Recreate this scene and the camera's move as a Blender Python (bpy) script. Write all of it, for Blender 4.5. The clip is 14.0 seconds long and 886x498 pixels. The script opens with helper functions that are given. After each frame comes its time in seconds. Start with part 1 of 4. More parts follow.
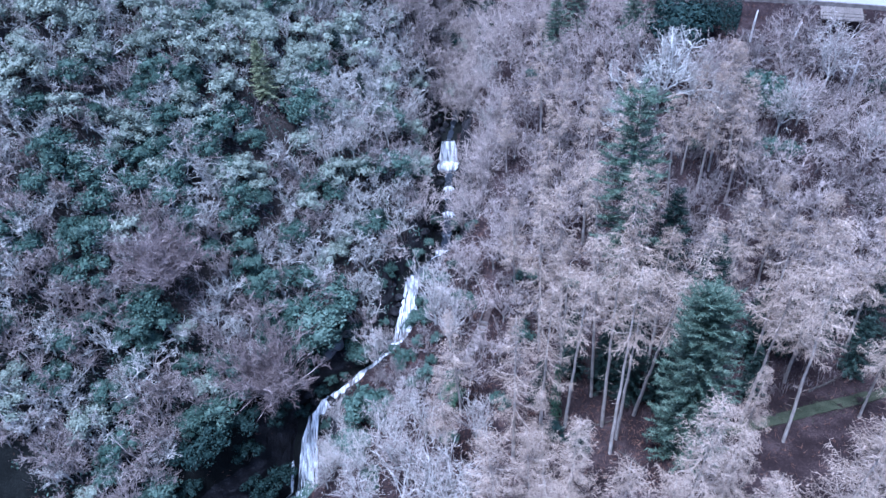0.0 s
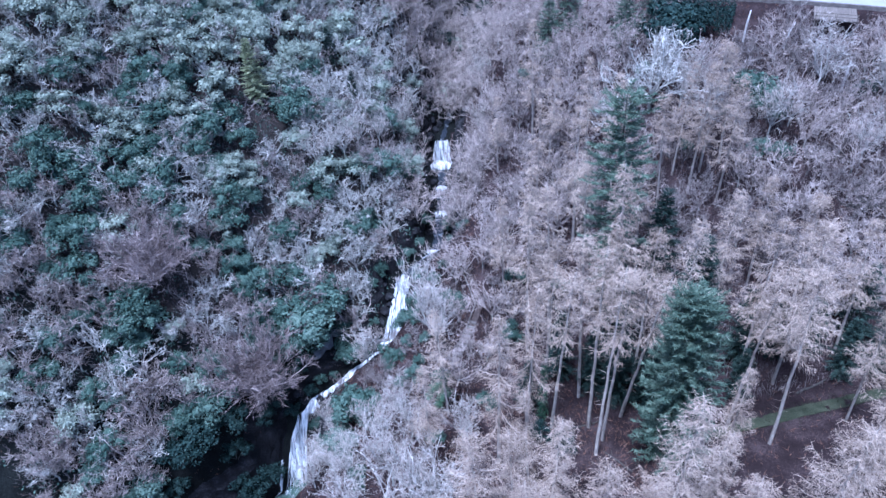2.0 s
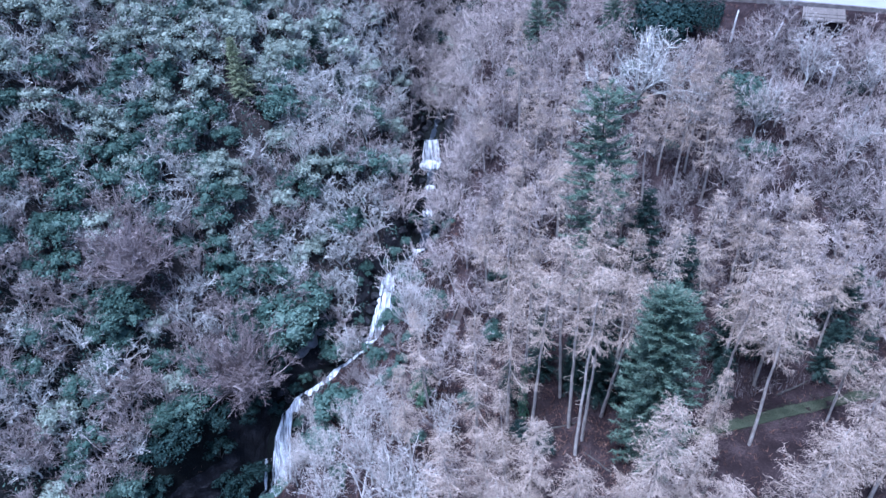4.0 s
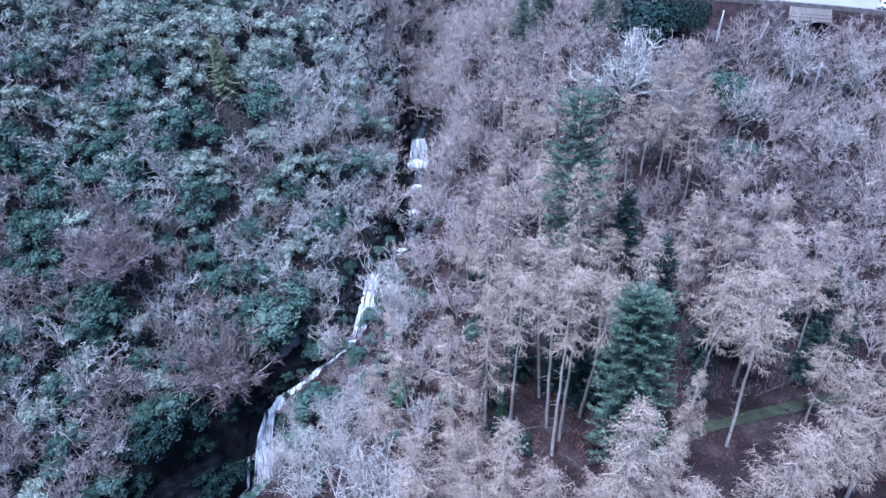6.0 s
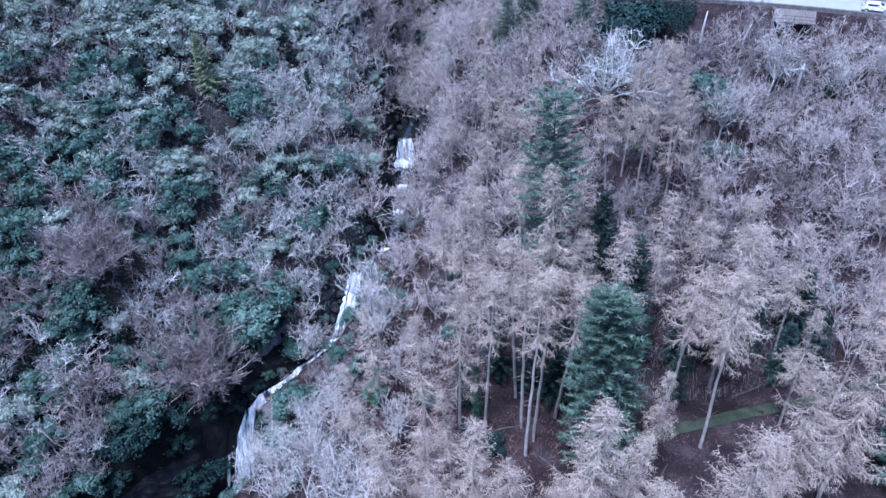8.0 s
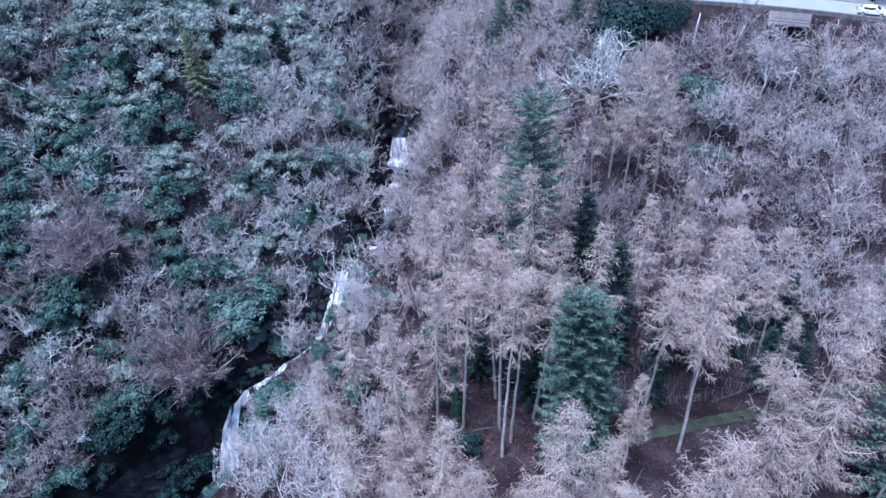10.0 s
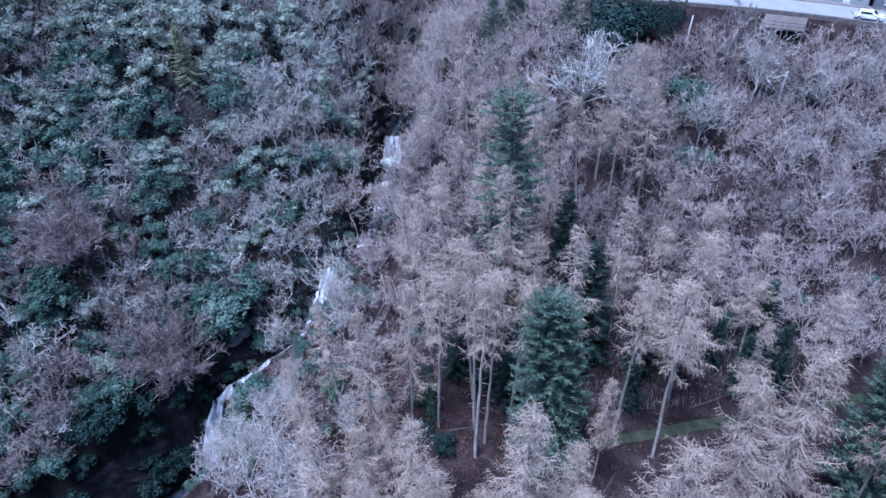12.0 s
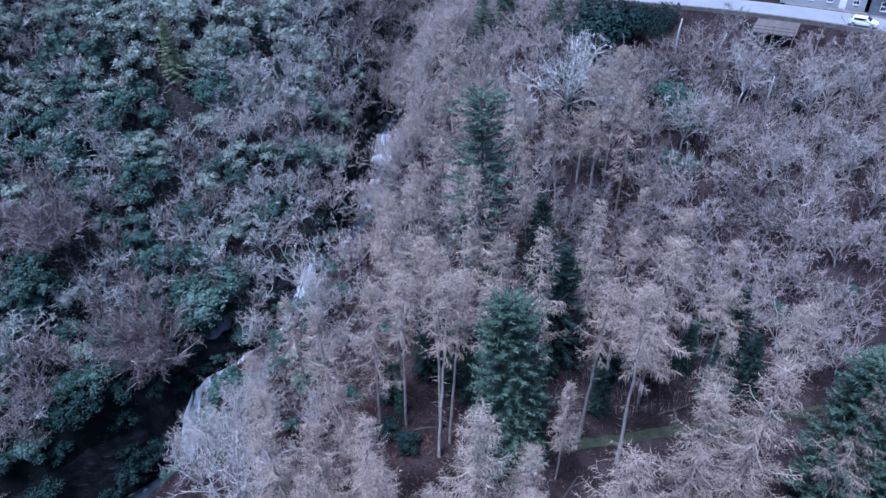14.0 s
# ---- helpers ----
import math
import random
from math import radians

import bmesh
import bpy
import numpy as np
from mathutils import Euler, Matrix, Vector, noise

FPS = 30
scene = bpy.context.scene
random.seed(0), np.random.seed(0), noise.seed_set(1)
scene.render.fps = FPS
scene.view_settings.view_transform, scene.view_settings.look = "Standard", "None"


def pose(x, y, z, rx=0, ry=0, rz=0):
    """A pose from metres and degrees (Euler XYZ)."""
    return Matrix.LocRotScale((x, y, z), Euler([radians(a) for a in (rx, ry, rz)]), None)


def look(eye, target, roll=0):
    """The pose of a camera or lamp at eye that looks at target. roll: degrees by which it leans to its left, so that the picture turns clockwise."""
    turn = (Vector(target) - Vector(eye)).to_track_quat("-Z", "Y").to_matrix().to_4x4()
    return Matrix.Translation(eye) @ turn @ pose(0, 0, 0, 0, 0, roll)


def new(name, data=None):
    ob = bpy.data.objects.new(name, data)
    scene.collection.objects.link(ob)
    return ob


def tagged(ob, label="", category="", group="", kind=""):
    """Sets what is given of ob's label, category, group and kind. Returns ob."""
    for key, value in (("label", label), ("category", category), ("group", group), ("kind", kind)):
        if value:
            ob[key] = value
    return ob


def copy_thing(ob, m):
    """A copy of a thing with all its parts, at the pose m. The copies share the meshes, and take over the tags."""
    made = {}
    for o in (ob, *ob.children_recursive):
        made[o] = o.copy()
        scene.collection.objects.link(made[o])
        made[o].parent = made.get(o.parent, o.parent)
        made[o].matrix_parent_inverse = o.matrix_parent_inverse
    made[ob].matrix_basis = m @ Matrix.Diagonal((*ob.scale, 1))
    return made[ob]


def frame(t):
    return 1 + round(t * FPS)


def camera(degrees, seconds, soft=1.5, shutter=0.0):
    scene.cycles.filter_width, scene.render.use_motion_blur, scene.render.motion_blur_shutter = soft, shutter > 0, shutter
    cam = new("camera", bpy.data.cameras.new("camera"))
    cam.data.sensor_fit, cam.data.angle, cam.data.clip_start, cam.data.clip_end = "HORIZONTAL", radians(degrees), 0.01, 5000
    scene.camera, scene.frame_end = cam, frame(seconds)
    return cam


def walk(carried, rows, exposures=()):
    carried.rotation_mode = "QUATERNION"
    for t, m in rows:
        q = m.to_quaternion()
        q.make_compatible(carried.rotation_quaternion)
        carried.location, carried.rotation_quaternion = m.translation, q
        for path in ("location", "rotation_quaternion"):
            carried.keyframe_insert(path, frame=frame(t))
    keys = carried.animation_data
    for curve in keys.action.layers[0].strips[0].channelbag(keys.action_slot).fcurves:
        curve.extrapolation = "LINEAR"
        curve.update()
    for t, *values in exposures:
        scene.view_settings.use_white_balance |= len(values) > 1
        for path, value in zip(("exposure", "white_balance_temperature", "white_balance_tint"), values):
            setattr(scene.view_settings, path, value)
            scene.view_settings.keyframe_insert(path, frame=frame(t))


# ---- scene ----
import itertools

cam = camera(65.4, 14.0, soft=1.5)
METRES, EYE, TILT, LEAN, TURN = 25.0, 80.0, -36.0, 3.0, 0.0
ROWS = [
    (0.0, 0.0, 0.0, 0.0, 0.0, 0.0, -0.0),
    (0.5, 0.0158, 0.0012, 0.001, 0.05, -0.02, -0.07),
    (1.0, 0.0355, 0.0028, 0.0017, 0.12, -0.03, -0.13),
    (1.5, 0.0562, 0.0045, 0.0039, 0.19, -0.07, -0.19),
    (2.0, 0.0783, 0.0055, 0.0042, 0.23, -0.09, -0.27),
    (2.5, 0.1023, 0.0065, 0.0048, 0.28, -0.11, -0.35),
    (3.0, 0.1311, 0.0076, 0.005, 0.34, -0.13, -0.42),
    (5.5, 0.2758, 0.0112, 0.0063, 0.62, -0.2, -0.72),
    (6.0, 0.3071, 0.0139, 0.0073, 0.66, -0.22, -0.79),
    (6.5, 0.3378, 0.009, 0.0067, 0.72, -0.2, -0.88),
    (7.0, 0.3722, 0.0045, 0.0061, 0.79, -0.19, -0.97),
    (7.5, 0.4049, 0.0086, 0.0069, 0.84, -0.2, -1.03),
    (8.0, 0.4423, 0.0118, 0.0078, 0.91, -0.21, -1.12),
    (10.5, 0.637, 0.0204, 0.0128, 2.21, -0.3, -2.28),
    (11.0, 0.679, 0.0237, 0.0149, 2.51, -0.34, -2.57),
    (11.5, 0.7211, 0.0271, 0.0171, 2.73, -0.36, -2.81),
    (12.0, 0.7708, 0.0314, 0.019, 3.02, -0.37, -3.11),
    (12.5, 0.8176, 0.0357, 0.0219, 3.33, -0.4, -3.44),
    (13.0, 0.874, 0.0405, 0.0249, 3.72, -0.44, -3.84),
    (13.5, 0.9304, 0.0446, 0.0281, 4.07, -0.49, -4.22),
    (14.0, 0.9963, 0.0497, 0.0307, 4.43, -0.51, -4.61),
]
walk(cam, [(t, pose(0, 0, EYE, TILT, LEAN, TURN) @ pose(METRES * x, METRES * y, METRES * z, 90 + pitch, roll, yaw)) for t, x, y, z, yaw, pitch, roll in ROWS],
     [(0.0, 1.47, 4660, 18), (3.0, 1.47, 4660, 18), (7.0, 1.37, 4660, 18), (11.0, 1.2, 4650, 18), (14.0, 0.82, 4610, 18)])

# ---- sky and light: flat winter overcast ----
SUN_EL, SUN_AZ = 72.0, 215.0
world = bpy.data.worlds.new("sky")
scene.world = world
world.use_nodes = True
wn = world.node_tree
sky = wn.nodes.new("ShaderNodeTexSky")
sky.sky_type = "NISHITA"
sky.sun_disc = False
sky.sun_elevation = radians(SUN_EL)
sky.sun_rotation = radians(SUN_AZ)
sky.dust_density = 1.5
wn.links.new(sky.outputs["Color"], wn.nodes["Background"].inputs["Color"])
wn.nodes["Background"].inputs["Strength"].default_value = 0.078

sun_data = bpy.data.lights.new("sun", "SUN")
sun_data.energy = 3.2
sun_data.angle = radians(18)
sun_data.color = (1.0, 0.98, 0.95)
sun = new("sun", sun_data)
sun.matrix_world = look((0, 0, 300), Vector((0, 0, 300)) + Vector((
    -math.sin(radians(SUN_AZ)) * math.cos(radians(SUN_EL)),
    -math.cos(radians(SUN_AZ)) * math.cos(radians(SUN_EL)),
    -math.sin(radians(SUN_EL)))))

# ---- materials ----
def mat(name, colors, rough=0.85, scale=1.0, bump=0.0, island=0.25, spec=0.12, fine=12.0, obj_var=0.2):
    """Diffuse surface: a ramp of colours over two noises, varied by piece and by object."""
    m = bpy.data.materials.new(name)
    m.use_nodes = True
    nt = m.node_tree
    n, l = nt.nodes, nt.links
    bsdf = n["Principled BSDF"]
    bsdf.inputs["Roughness"].default_value = rough
    bsdf.inputs["Specular IOR Level"].default_value = spec
    geo = n.new("ShaderNodeNewGeometry")
    info = n.new("ShaderNodeObjectInfo")
    big = n.new("ShaderNodeTexNoise")
    big.inputs["Scale"].default_value = scale
    big.inputs["Detail"].default_value = 4
    l.new(geo.outputs["Position"], big.inputs["Vector"])
    small = n.new("ShaderNodeTexNoise")
    small.inputs["Scale"].default_value = scale * fine
    small.inputs["Detail"].default_value = 3
    l.new(geo.outputs["Position"], small.inputs["Vector"])

    def madd(a, k, b=None, c=0.0):
        x = n.new("ShaderNodeMath")
        x.operation = "MULTIPLY_ADD"
        l.new(a, x.inputs[0])
        x.inputs[1].default_value = k
        if b is not None:
            l.new(b, x.inputs[2])
        else:
            x.inputs[2].default_value = c
        return x.outputs[0]

    f = madd(big.outputs["Fac"], 0.8, None, -0.22 - 0.5 * island - 0.5 * obj_var)
    f = madd(small.outputs["Fac"], 0.6, f)
    f = madd(geo.outputs["Random Per Island"], island, f)
    f = madd(info.outputs["Random"], obj_var, f)
    ramp = n.new("ShaderNodeValToRGB")
    els = ramp.color_ramp.elements
    els[0].position, els[0].color = 0.15, (*colors[0], 1)
    els[1].position, els[1].color = 0.85, (*colors[-1], 1)
    for i, c in enumerate(colors[1:-1]):
        e = els.new(0.15 + 0.7 * (i + 1) / (len(colors) - 1))
        e.color = (*c, 1)
    l.new(f, ramp.inputs["Fac"])
    l.new(ramp.outputs["Color"], bsdf.inputs["Base Color"])
    if bump:
        b = n.new("ShaderNodeBump")
        b.inputs["Strength"].default_value = bump
        b.inputs["Distance"].default_value = 0.15
        l.new(small.outputs["Fac"], b.inputs["Height"])
        l.new(b.outputs["Normal"], bsdf.inputs["Normal"])
    return m


M_LITTER = mat("leaf_litter", [(0.007, 0.005, 0.0055), (0.025, 0.0175, 0.0185), (0.085, 0.062, 0.062)], 0.95, 0.35, 1.0, 0, 0.05, fine=16)
# mossy soil of the gorge floor, its deep shade put into the colour
M_MOSS_SHADED = mat("shaded_mossy_soil", [(0.003, 0.0035, 0.0035), (0.007, 0.008, 0.008), (0.018, 0.020, 0.019)], 0.95, 0.3, 0.8, 0, 0.05, fine=14)
M_BRAMBLE = mat("bramble_soil", [(0.010, 0.009, 0.0085), (0.026, 0.023, 0.022), (0.065, 0.056, 0.053)], 0.95, 0.3, 1.0, 0, 0.05, fine=14)
M_LARCH_BARK = mat("larch_bark", [(0.15, 0.125, 0.11), (0.30, 0.265, 0.24), (0.46, 0.42, 0.39)], 0.9, 1.2, 0.7, fine=7)
M_LARCH_TWIG = mat("larch_twig", [(0.17, 0.13, 0.107), (0.37, 0.292, 0.238), (0.56, 0.462, 0.388)], 0.9, 0.3, 0, 0.4)
M_LARCH_BOUGH = mat("larch_bough", [(0.22, 0.178, 0.148), (0.40, 0.333, 0.275), (0.56, 0.475, 0.405)], 0.9, 0.4, 0, 0.4)
M_LICHEN_LIMB = mat("lichen_limb", [(0.21, 0.20, 0.185), (0.40, 0.38, 0.355), (0.58, 0.56, 0.525)], 0.9, 0.4, 0, 0.4)
M_PINK_LIMB = mat("birch_limb", [(0.19, 0.158, 0.147), (0.37, 0.315, 0.29), (0.54, 0.475, 0.44)], 0.9, 0.4, 0, 0.4)
M_PALE_LIMB = mat("pale_lichen_limb", [(0.28, 0.275, 0.25), (0.47, 0.46, 0.425), (0.63, 0.62, 0.585)], 0.9, 0.4, 0, 0.4)
M_LICHEN_BARK = mat("lichen_bark", [(0.16, 0.16, 0.14), (0.34, 0.34, 0.31), (0.46, 0.46, 0.43)], 0.9, 1.2, 0.4)
M_LICHEN_TWIG = mat("lichen_twig", [(0.17, 0.165, 0.152), (0.37, 0.36, 0.335), (0.57, 0.56, 0.525)], 0.9, 0.3, 0, 0.4)
M_PINK_TWIG = mat("birch_twig", [(0.17, 0.138, 0.128), (0.36, 0.30, 0.275), (0.53, 0.455, 0.42)], 0.9, 0.3, 0, 0.4)
M_PURPLE_TWIG = mat("alder_twig", [(0.10, 0.075, 0.075), (0.21, 0.17, 0.165), (0.34, 0.285, 0.28)], 0.9, 0.3, 0, 0.4)
M_DARK_BARK = mat("dark_bark", [(0.03, 0.026, 0.024), (0.11, 0.10, 0.09)], 0.9, 1.5, 0.5)
M_EVERGREEN = mat("evergreen_leaf", [(0.020, 0.044, 0.035), (0.062, 0.105, 0.083), (0.14, 0.195, 0.16)], 0.7, 0.35, 0, 0.35, 0.2)
# laurel and hedge leaf, near black to paint in the gorge's shade
M_LAUREL_SHADED = mat("laurel_leaf", [(0.005, 0.013, 0.012), (0.016, 0.033, 0.030), (0.038, 0.066, 0.058)], 0.65, 0.35, 0, 0.45, 0.12)
M_IVY = mat("ivy_leaf", [(0.02, 0.055, 0.03), (0.05, 0.11, 0.06), (0.12, 0.19, 0.11)], 0.4, 0.5, 0, 0.45, 0.5)
M_FIR = mat("fir_needle", [(0.034, 0.06, 0.044), (0.088, 0.13, 0.096), (0.22, 0.27, 0.205)], 0.6, 0.4, 0, 0.45)
# darker copy of the fir colour, painting the shade between larch trunks
M_FIR_SHADED = mat("shaded_spruce_needle", [(0.008, 0.016, 0.014), (0.022, 0.04, 0.034), (0.06, 0.09, 0.075)], 0.6, 0.4, 0, 0.45)
M_FIR_PALE = mat("pale_fir_needle", [(0.12, 0.145, 0.08), (0.25, 0.28, 0.165), (0.40, 0.43, 0.28)], 0.6, 0.4, 0, 0.45)
M_GREY_LEAF = mat("grey_green_leaf", [(0.085, 0.108, 0.088), (0.21, 0.245, 0.20), (0.36, 0.395, 0.33)], 0.7, 0.35, 0, 0.35, 0.2)
M_ASH = mat("ash_twig", [(0.18, 0.15, 0.135), (0.38, 0.33, 0.30), (0.56, 0.51, 0.475)], 0.9, 0.3, 0, 0.4)
M_HAZEL = mat("hazel_twig", [(0.075, 0.06, 0.058), (0.19, 0.16, 0.155), (0.34, 0.30, 0.29)], 0.9, 0.3, 0, 0.4)
M_HAZEL_LIMB = mat("hazel_limb", [(0.12, 0.10, 0.094), (0.265, 0.23, 0.215), (0.42, 0.375, 0.35)], 0.9, 0.4, 0, 0.4)
M_ALDER_LIMB = mat("alder_limb", [(0.15, 0.12, 0.116), (0.30, 0.25, 0.238), (0.46, 0.40, 0.383)], 0.9, 0.4, 0, 0.4)
M_BROWN_TWIG = mat("brown_oak_twig", [(0.09, 0.07, 0.066), (0.22, 0.18, 0.17), (0.38, 0.32, 0.305)], 0.9, 0.3, 0, 0.4)
# dark wet slate, lowered to near black to carry the gorge's shade
M_ROCK_SHADED = mat("shaded_wet_slate", [(0.003, 0.003, 0.004), (0.010, 0.010, 0.012), (0.04, 0.04, 0.045)], 0.6, 0.6, 0.9, 0.2, 0.12, fine=6)
M_SLAB = mat("pale_slate", [(0.06, 0.06, 0.065), (0.15, 0.15, 0.16), (0.28, 0.28, 0.29)], 0.7, 0.9, 0.9, 0, 0.4, fine=5)
M_GRASS = mat("grass", [(0.018, 0.022, 0.014), (0.038, 0.045, 0.028), (0.08, 0.082, 0.055)], 0.9, 0.6, 0.6, 0.3)
M_BRACKEN = mat("bracken", [(0.05, 0.025, 0.02), (0.12, 0.064, 0.048), (0.21, 0.13, 0.095)], 0.95, 0.3, 0, 0.5)
M_ROAD = mat("pale_asphalt", [(0.24, 0.24, 0.25), (0.34, 0.34, 0.35)], 0.8, 0.4, 0.2, 0)
M_PATH = mat("trodden_path", [(0.04, 0.03, 0.027), (0.09, 0.07, 0.065), (0.15, 0.125, 0.115)], 0.95, 1.2, 0.6, 0)
M_STONE = mat("path_stone", [(0.08, 0.07, 0.068), (0.17, 0.15, 0.14), (0.27, 0.25, 0.235)], 0.9, 1.5, 0.5, 0.3)
M_TIMBER = mat("weathered_timber", [(0.10, 0.085, 0.075), (0.22, 0.19, 0.17)], 0.9, 2.0, 0.4, 0.3)


def mat_water(name, lo, hi, stretch):
    """Broken white water: foam in streaks over dark wet gaps."""
    m = bpy.data.materials.new(name)
    m.use_nodes = True
    n, l = m.node_tree.nodes, m.node_tree.links
    bsdf = n["Principled BSDF"]
    bsdf.inputs["Roughness"].default_value = 0.45
    bsdf.inputs["Specular IOR Level"].default_value = 0.25
    geo = n.new("ShaderNodeNewGeometry")
    mp = n.new("ShaderNodeMapping")
    mp.inputs["Scale"].default_value = stretch
    l.new(geo.outputs["Position"], mp.inputs["Vector"])
    tex = n.new("ShaderNodeTexNoise")
    tex.inputs["Scale"].default_value = 1.0
    tex.inputs["Detail"].default_value = 5
    l.new(mp.outputs["Vector"], tex.inputs["Vector"])
    ramp = n.new("ShaderNodeValToRGB")
    els = ramp.color_ramp.elements
    els[0].position, els[0].color = lo, (0.02, 0.025, 0.035, 1)
    els[1].position, els[1].color = hi, (0.74, 0.77, 0.81, 1)
    l.new(tex.outputs["Fac"], ramp.inputs["Fac"])
    l.new(ramp.outputs["Color"], bsdf.inputs["Base Color"])
    b = n.new("ShaderNodeBump")
    b.inputs["Strength"].default_value = 0.5
    b.inputs["Distance"].default_value = 0.1
    l.new(tex.outputs["Fac"], b.inputs["Height"])
    l.new(b.outputs["Normal"], bsdf.inputs["Normal"])
    return m


M_FOAM = mat_water("falling_water", 0.30, 0.60, (3.5, 0.5, 0.22))
M_POOL = mat_water("pool_water", 0.60, 0.85, (0.7, 0.7, 1.0))

# ---- the ground: a gorge cut into a hillside ----
ST_Y = [-400, 0, 30, 50, 60, 64.5, 65.8, 67, 69, 70.9, 72.3, 73.7, 74.6, 75.6, 77.5, 80, 84, 88, 90, 93, 104, 121, 123, 140, 200, 400, 3000]
ST_X = [-260, -90, -62, -42, -31.5, -27.5, -26.3, -25.7, -24.9, -24.1, -22.7, -20.4, -18.6, -16.8, -13.5, -10.2, -9.4, -8.6, -6.5, -3.2, -2.6, -2.3, -2.2, 1, 6, 20, 60]
ST_Z = [-40, -22, -17, -15, -14.4, -14.2, -13.9, -9.9, -4.9, -2.0, -0.7, -0.1, 0.7, 1.8, 3.0, 4.0, 7.0, 10.7, 11.1, 11.5, 11.9, 12.3, 17, 20, 32, 60, 300]


def sx(y):
    return np.interp(y, ST_Y, ST_X)


def sz(y):
    return np.interp(y, ST_Y, ST_Z)


def wob(x, y, s):
    """A cheap smooth noise, about -1 to 1."""
    return (np.sin(x * s + 1.3 * np.sin(y * s * 0.7 + 2)) * np.cos(y * s * 1.1 + 1.7 * np.sin(x * s * 0.6))
            + 0.5 * np.sin(x * s * 2.3 + y * s * 1.7 + 0.5) * np.cos(y * s * 2.1 - x * s * 1.3)) / 1.5


def step(a, b, v):
    t = np.clip((v - a) / (b - a), 0, 1)
    return t * t * (3 - 2 * t)


def smin(a, b, k):
    h = np.clip(0.5 + 0.5 * (b - a) / k, 0, 1)
    return b * (1 - h) + a * h - k * h * (1 - h)


# the road terrace: near edge through ROAD_P along ROAD_D
ROAD_P, ROAD_D, ROAD_Z = np.array([62.0, 121.6]), np.array([0.919, -0.394]), 41.0


def road_side(x, y):
    """Metres behind the road's near edge."""
    u = (x - ROAD_P[0]) * ROAD_D[0] + (y - ROAD_P[1]) * ROAD_D[1]
    return (y - ROAD_P[1]) * ROAD_D[0] - (x - ROAD_P[0]) * ROAD_D[1] + 0.0045 * np.minimum(u * u, 900)


def ground(x, y):
    x, y = np.asarray(x, float), np.asarray(y, float)
    xl = np.maximum(x, -58) + 0.35 * np.minimum(x + 58, 0)
    left = 26 + 1.15 * np.minimum(y - 85, 13) + 0.6 * np.clip(y - 98, 0, 30) + 0.3 * np.maximum(y - 128, 0) - 0.75 * (xl + 36)
    left = np.maximum(left, -17 + 0.02 * y) + 1.0 * wob(x, y, 0.16)
    right = 10 + 0.05 * (x - 16) - 0.28 * np.maximum(50 - y, 0) + np.maximum(y - 62, 0) * (0.3 + 0.25 * step(-5, 40, x))
    right = smin(right, 38.0 + 0.12 * (y - 111), 3.0)
    right = right - 0.9 * np.maximum(-8 - x, 0) - 0.25 * np.clip(-2 - x, 0, 6) * step(62, 48, y)
    right = np.maximum(right, -18 + 0.01 * y) + 0.6 * wob(x, y, 0.2)
    right = right - 3.4 * np.exp(-((x + 10) / 4) ** 2 - ((y - 73) / 5) ** 2) - 3.6 * np.exp(-((x + 1.8) / 2.6) ** 2 - ((y - 87) / 5) ** 2)
    d = x - sx(y)
    bed = sz(y) + 0.12 * np.abs(d)
    wall_l = bed + 2.3 * np.maximum(-d - 2.2, 0) + 0.7 * wob(x, y, 0.7)
    wall_r = bed + 1.55 * np.maximum(d - 2.2, 0) + 0.5 * wob(x, y, 0.8)
    z = np.where(d < 0, smin(left, wall_l, 4.0), smin(right, wall_r, 4.0))
    z = np.where(np.abs(d) < 2.2, bed, z)
    # road shelf
    s = road_side(x, y)
    on = step(-4, -0.6, s) * step(24, 34, x) * (1 - step(200, 260, x))
    shelf = np.where(s < 11, ROAD_Z - 0.3, ROAD_Z - 0.3 + 0.4 * (s - 11))
    return np.where(on > 0, z * (1 - on) + np.minimum(shelf, 70) * on, z)


def gz(x, y):
    return float(ground(x, y))


def mesh_ob(name, verts, faces, material, parent=None, smooth=False):
    me = bpy.data.meshes.new(name)
    me.from_pydata(verts, [], faces)
    if smooth:
        me.shade_smooth()
    me.materials.append(material)
    ob = new(name, me)
    if parent:
        ob.parent = parent
    return ob


def spread(lo, hi, stepv, far):
    core = list(np.arange(lo, hi + 0.01, stepv))
    out, d, v = [], stepv * 2, hi
    while v < far:
        v += d
        d *= 1.35
        out.append(v)
    pre, d, v = [], stepv * 2, lo
    while v > -far:
        v -= d
        d *= 1.35
        pre.append(v)
    return np.array(pre[::-1] + core + out)


gx, gy = spread(-95, 110, 1.1, 2500), spread(15, 165, 1.0, 2500)
GX, GY = np.meshgrid(gx, gy)
GZ = ground(GX, GY) + 0.12 * wob(GX, GY, 1.9)
nx = len(gx)
gverts = np.stack([GX.ravel(), GY.ravel(), GZ.ravel()], 1).tolist()
gfaces = [(j * nx + i, j * nx + i + 1, (j + 1) * nx + i + 1, (j + 1) * nx + i) for j in range(len(gy) - 1) for i in range(nx - 1)]
land = mesh_ob("ground", gverts, gfaces, M_LITTER, smooth=True)
land.data.materials.append(M_MOSS_SHADED)
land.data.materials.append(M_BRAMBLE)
# stream sides and lower west slope get the soil painted with shade
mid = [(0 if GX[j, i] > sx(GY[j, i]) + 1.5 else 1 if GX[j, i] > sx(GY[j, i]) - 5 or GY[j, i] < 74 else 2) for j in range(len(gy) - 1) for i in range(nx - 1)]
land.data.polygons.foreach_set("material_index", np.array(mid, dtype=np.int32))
tagged(land, "steep woodland ground covered in brown leaf litter", "ground", kind="structure")

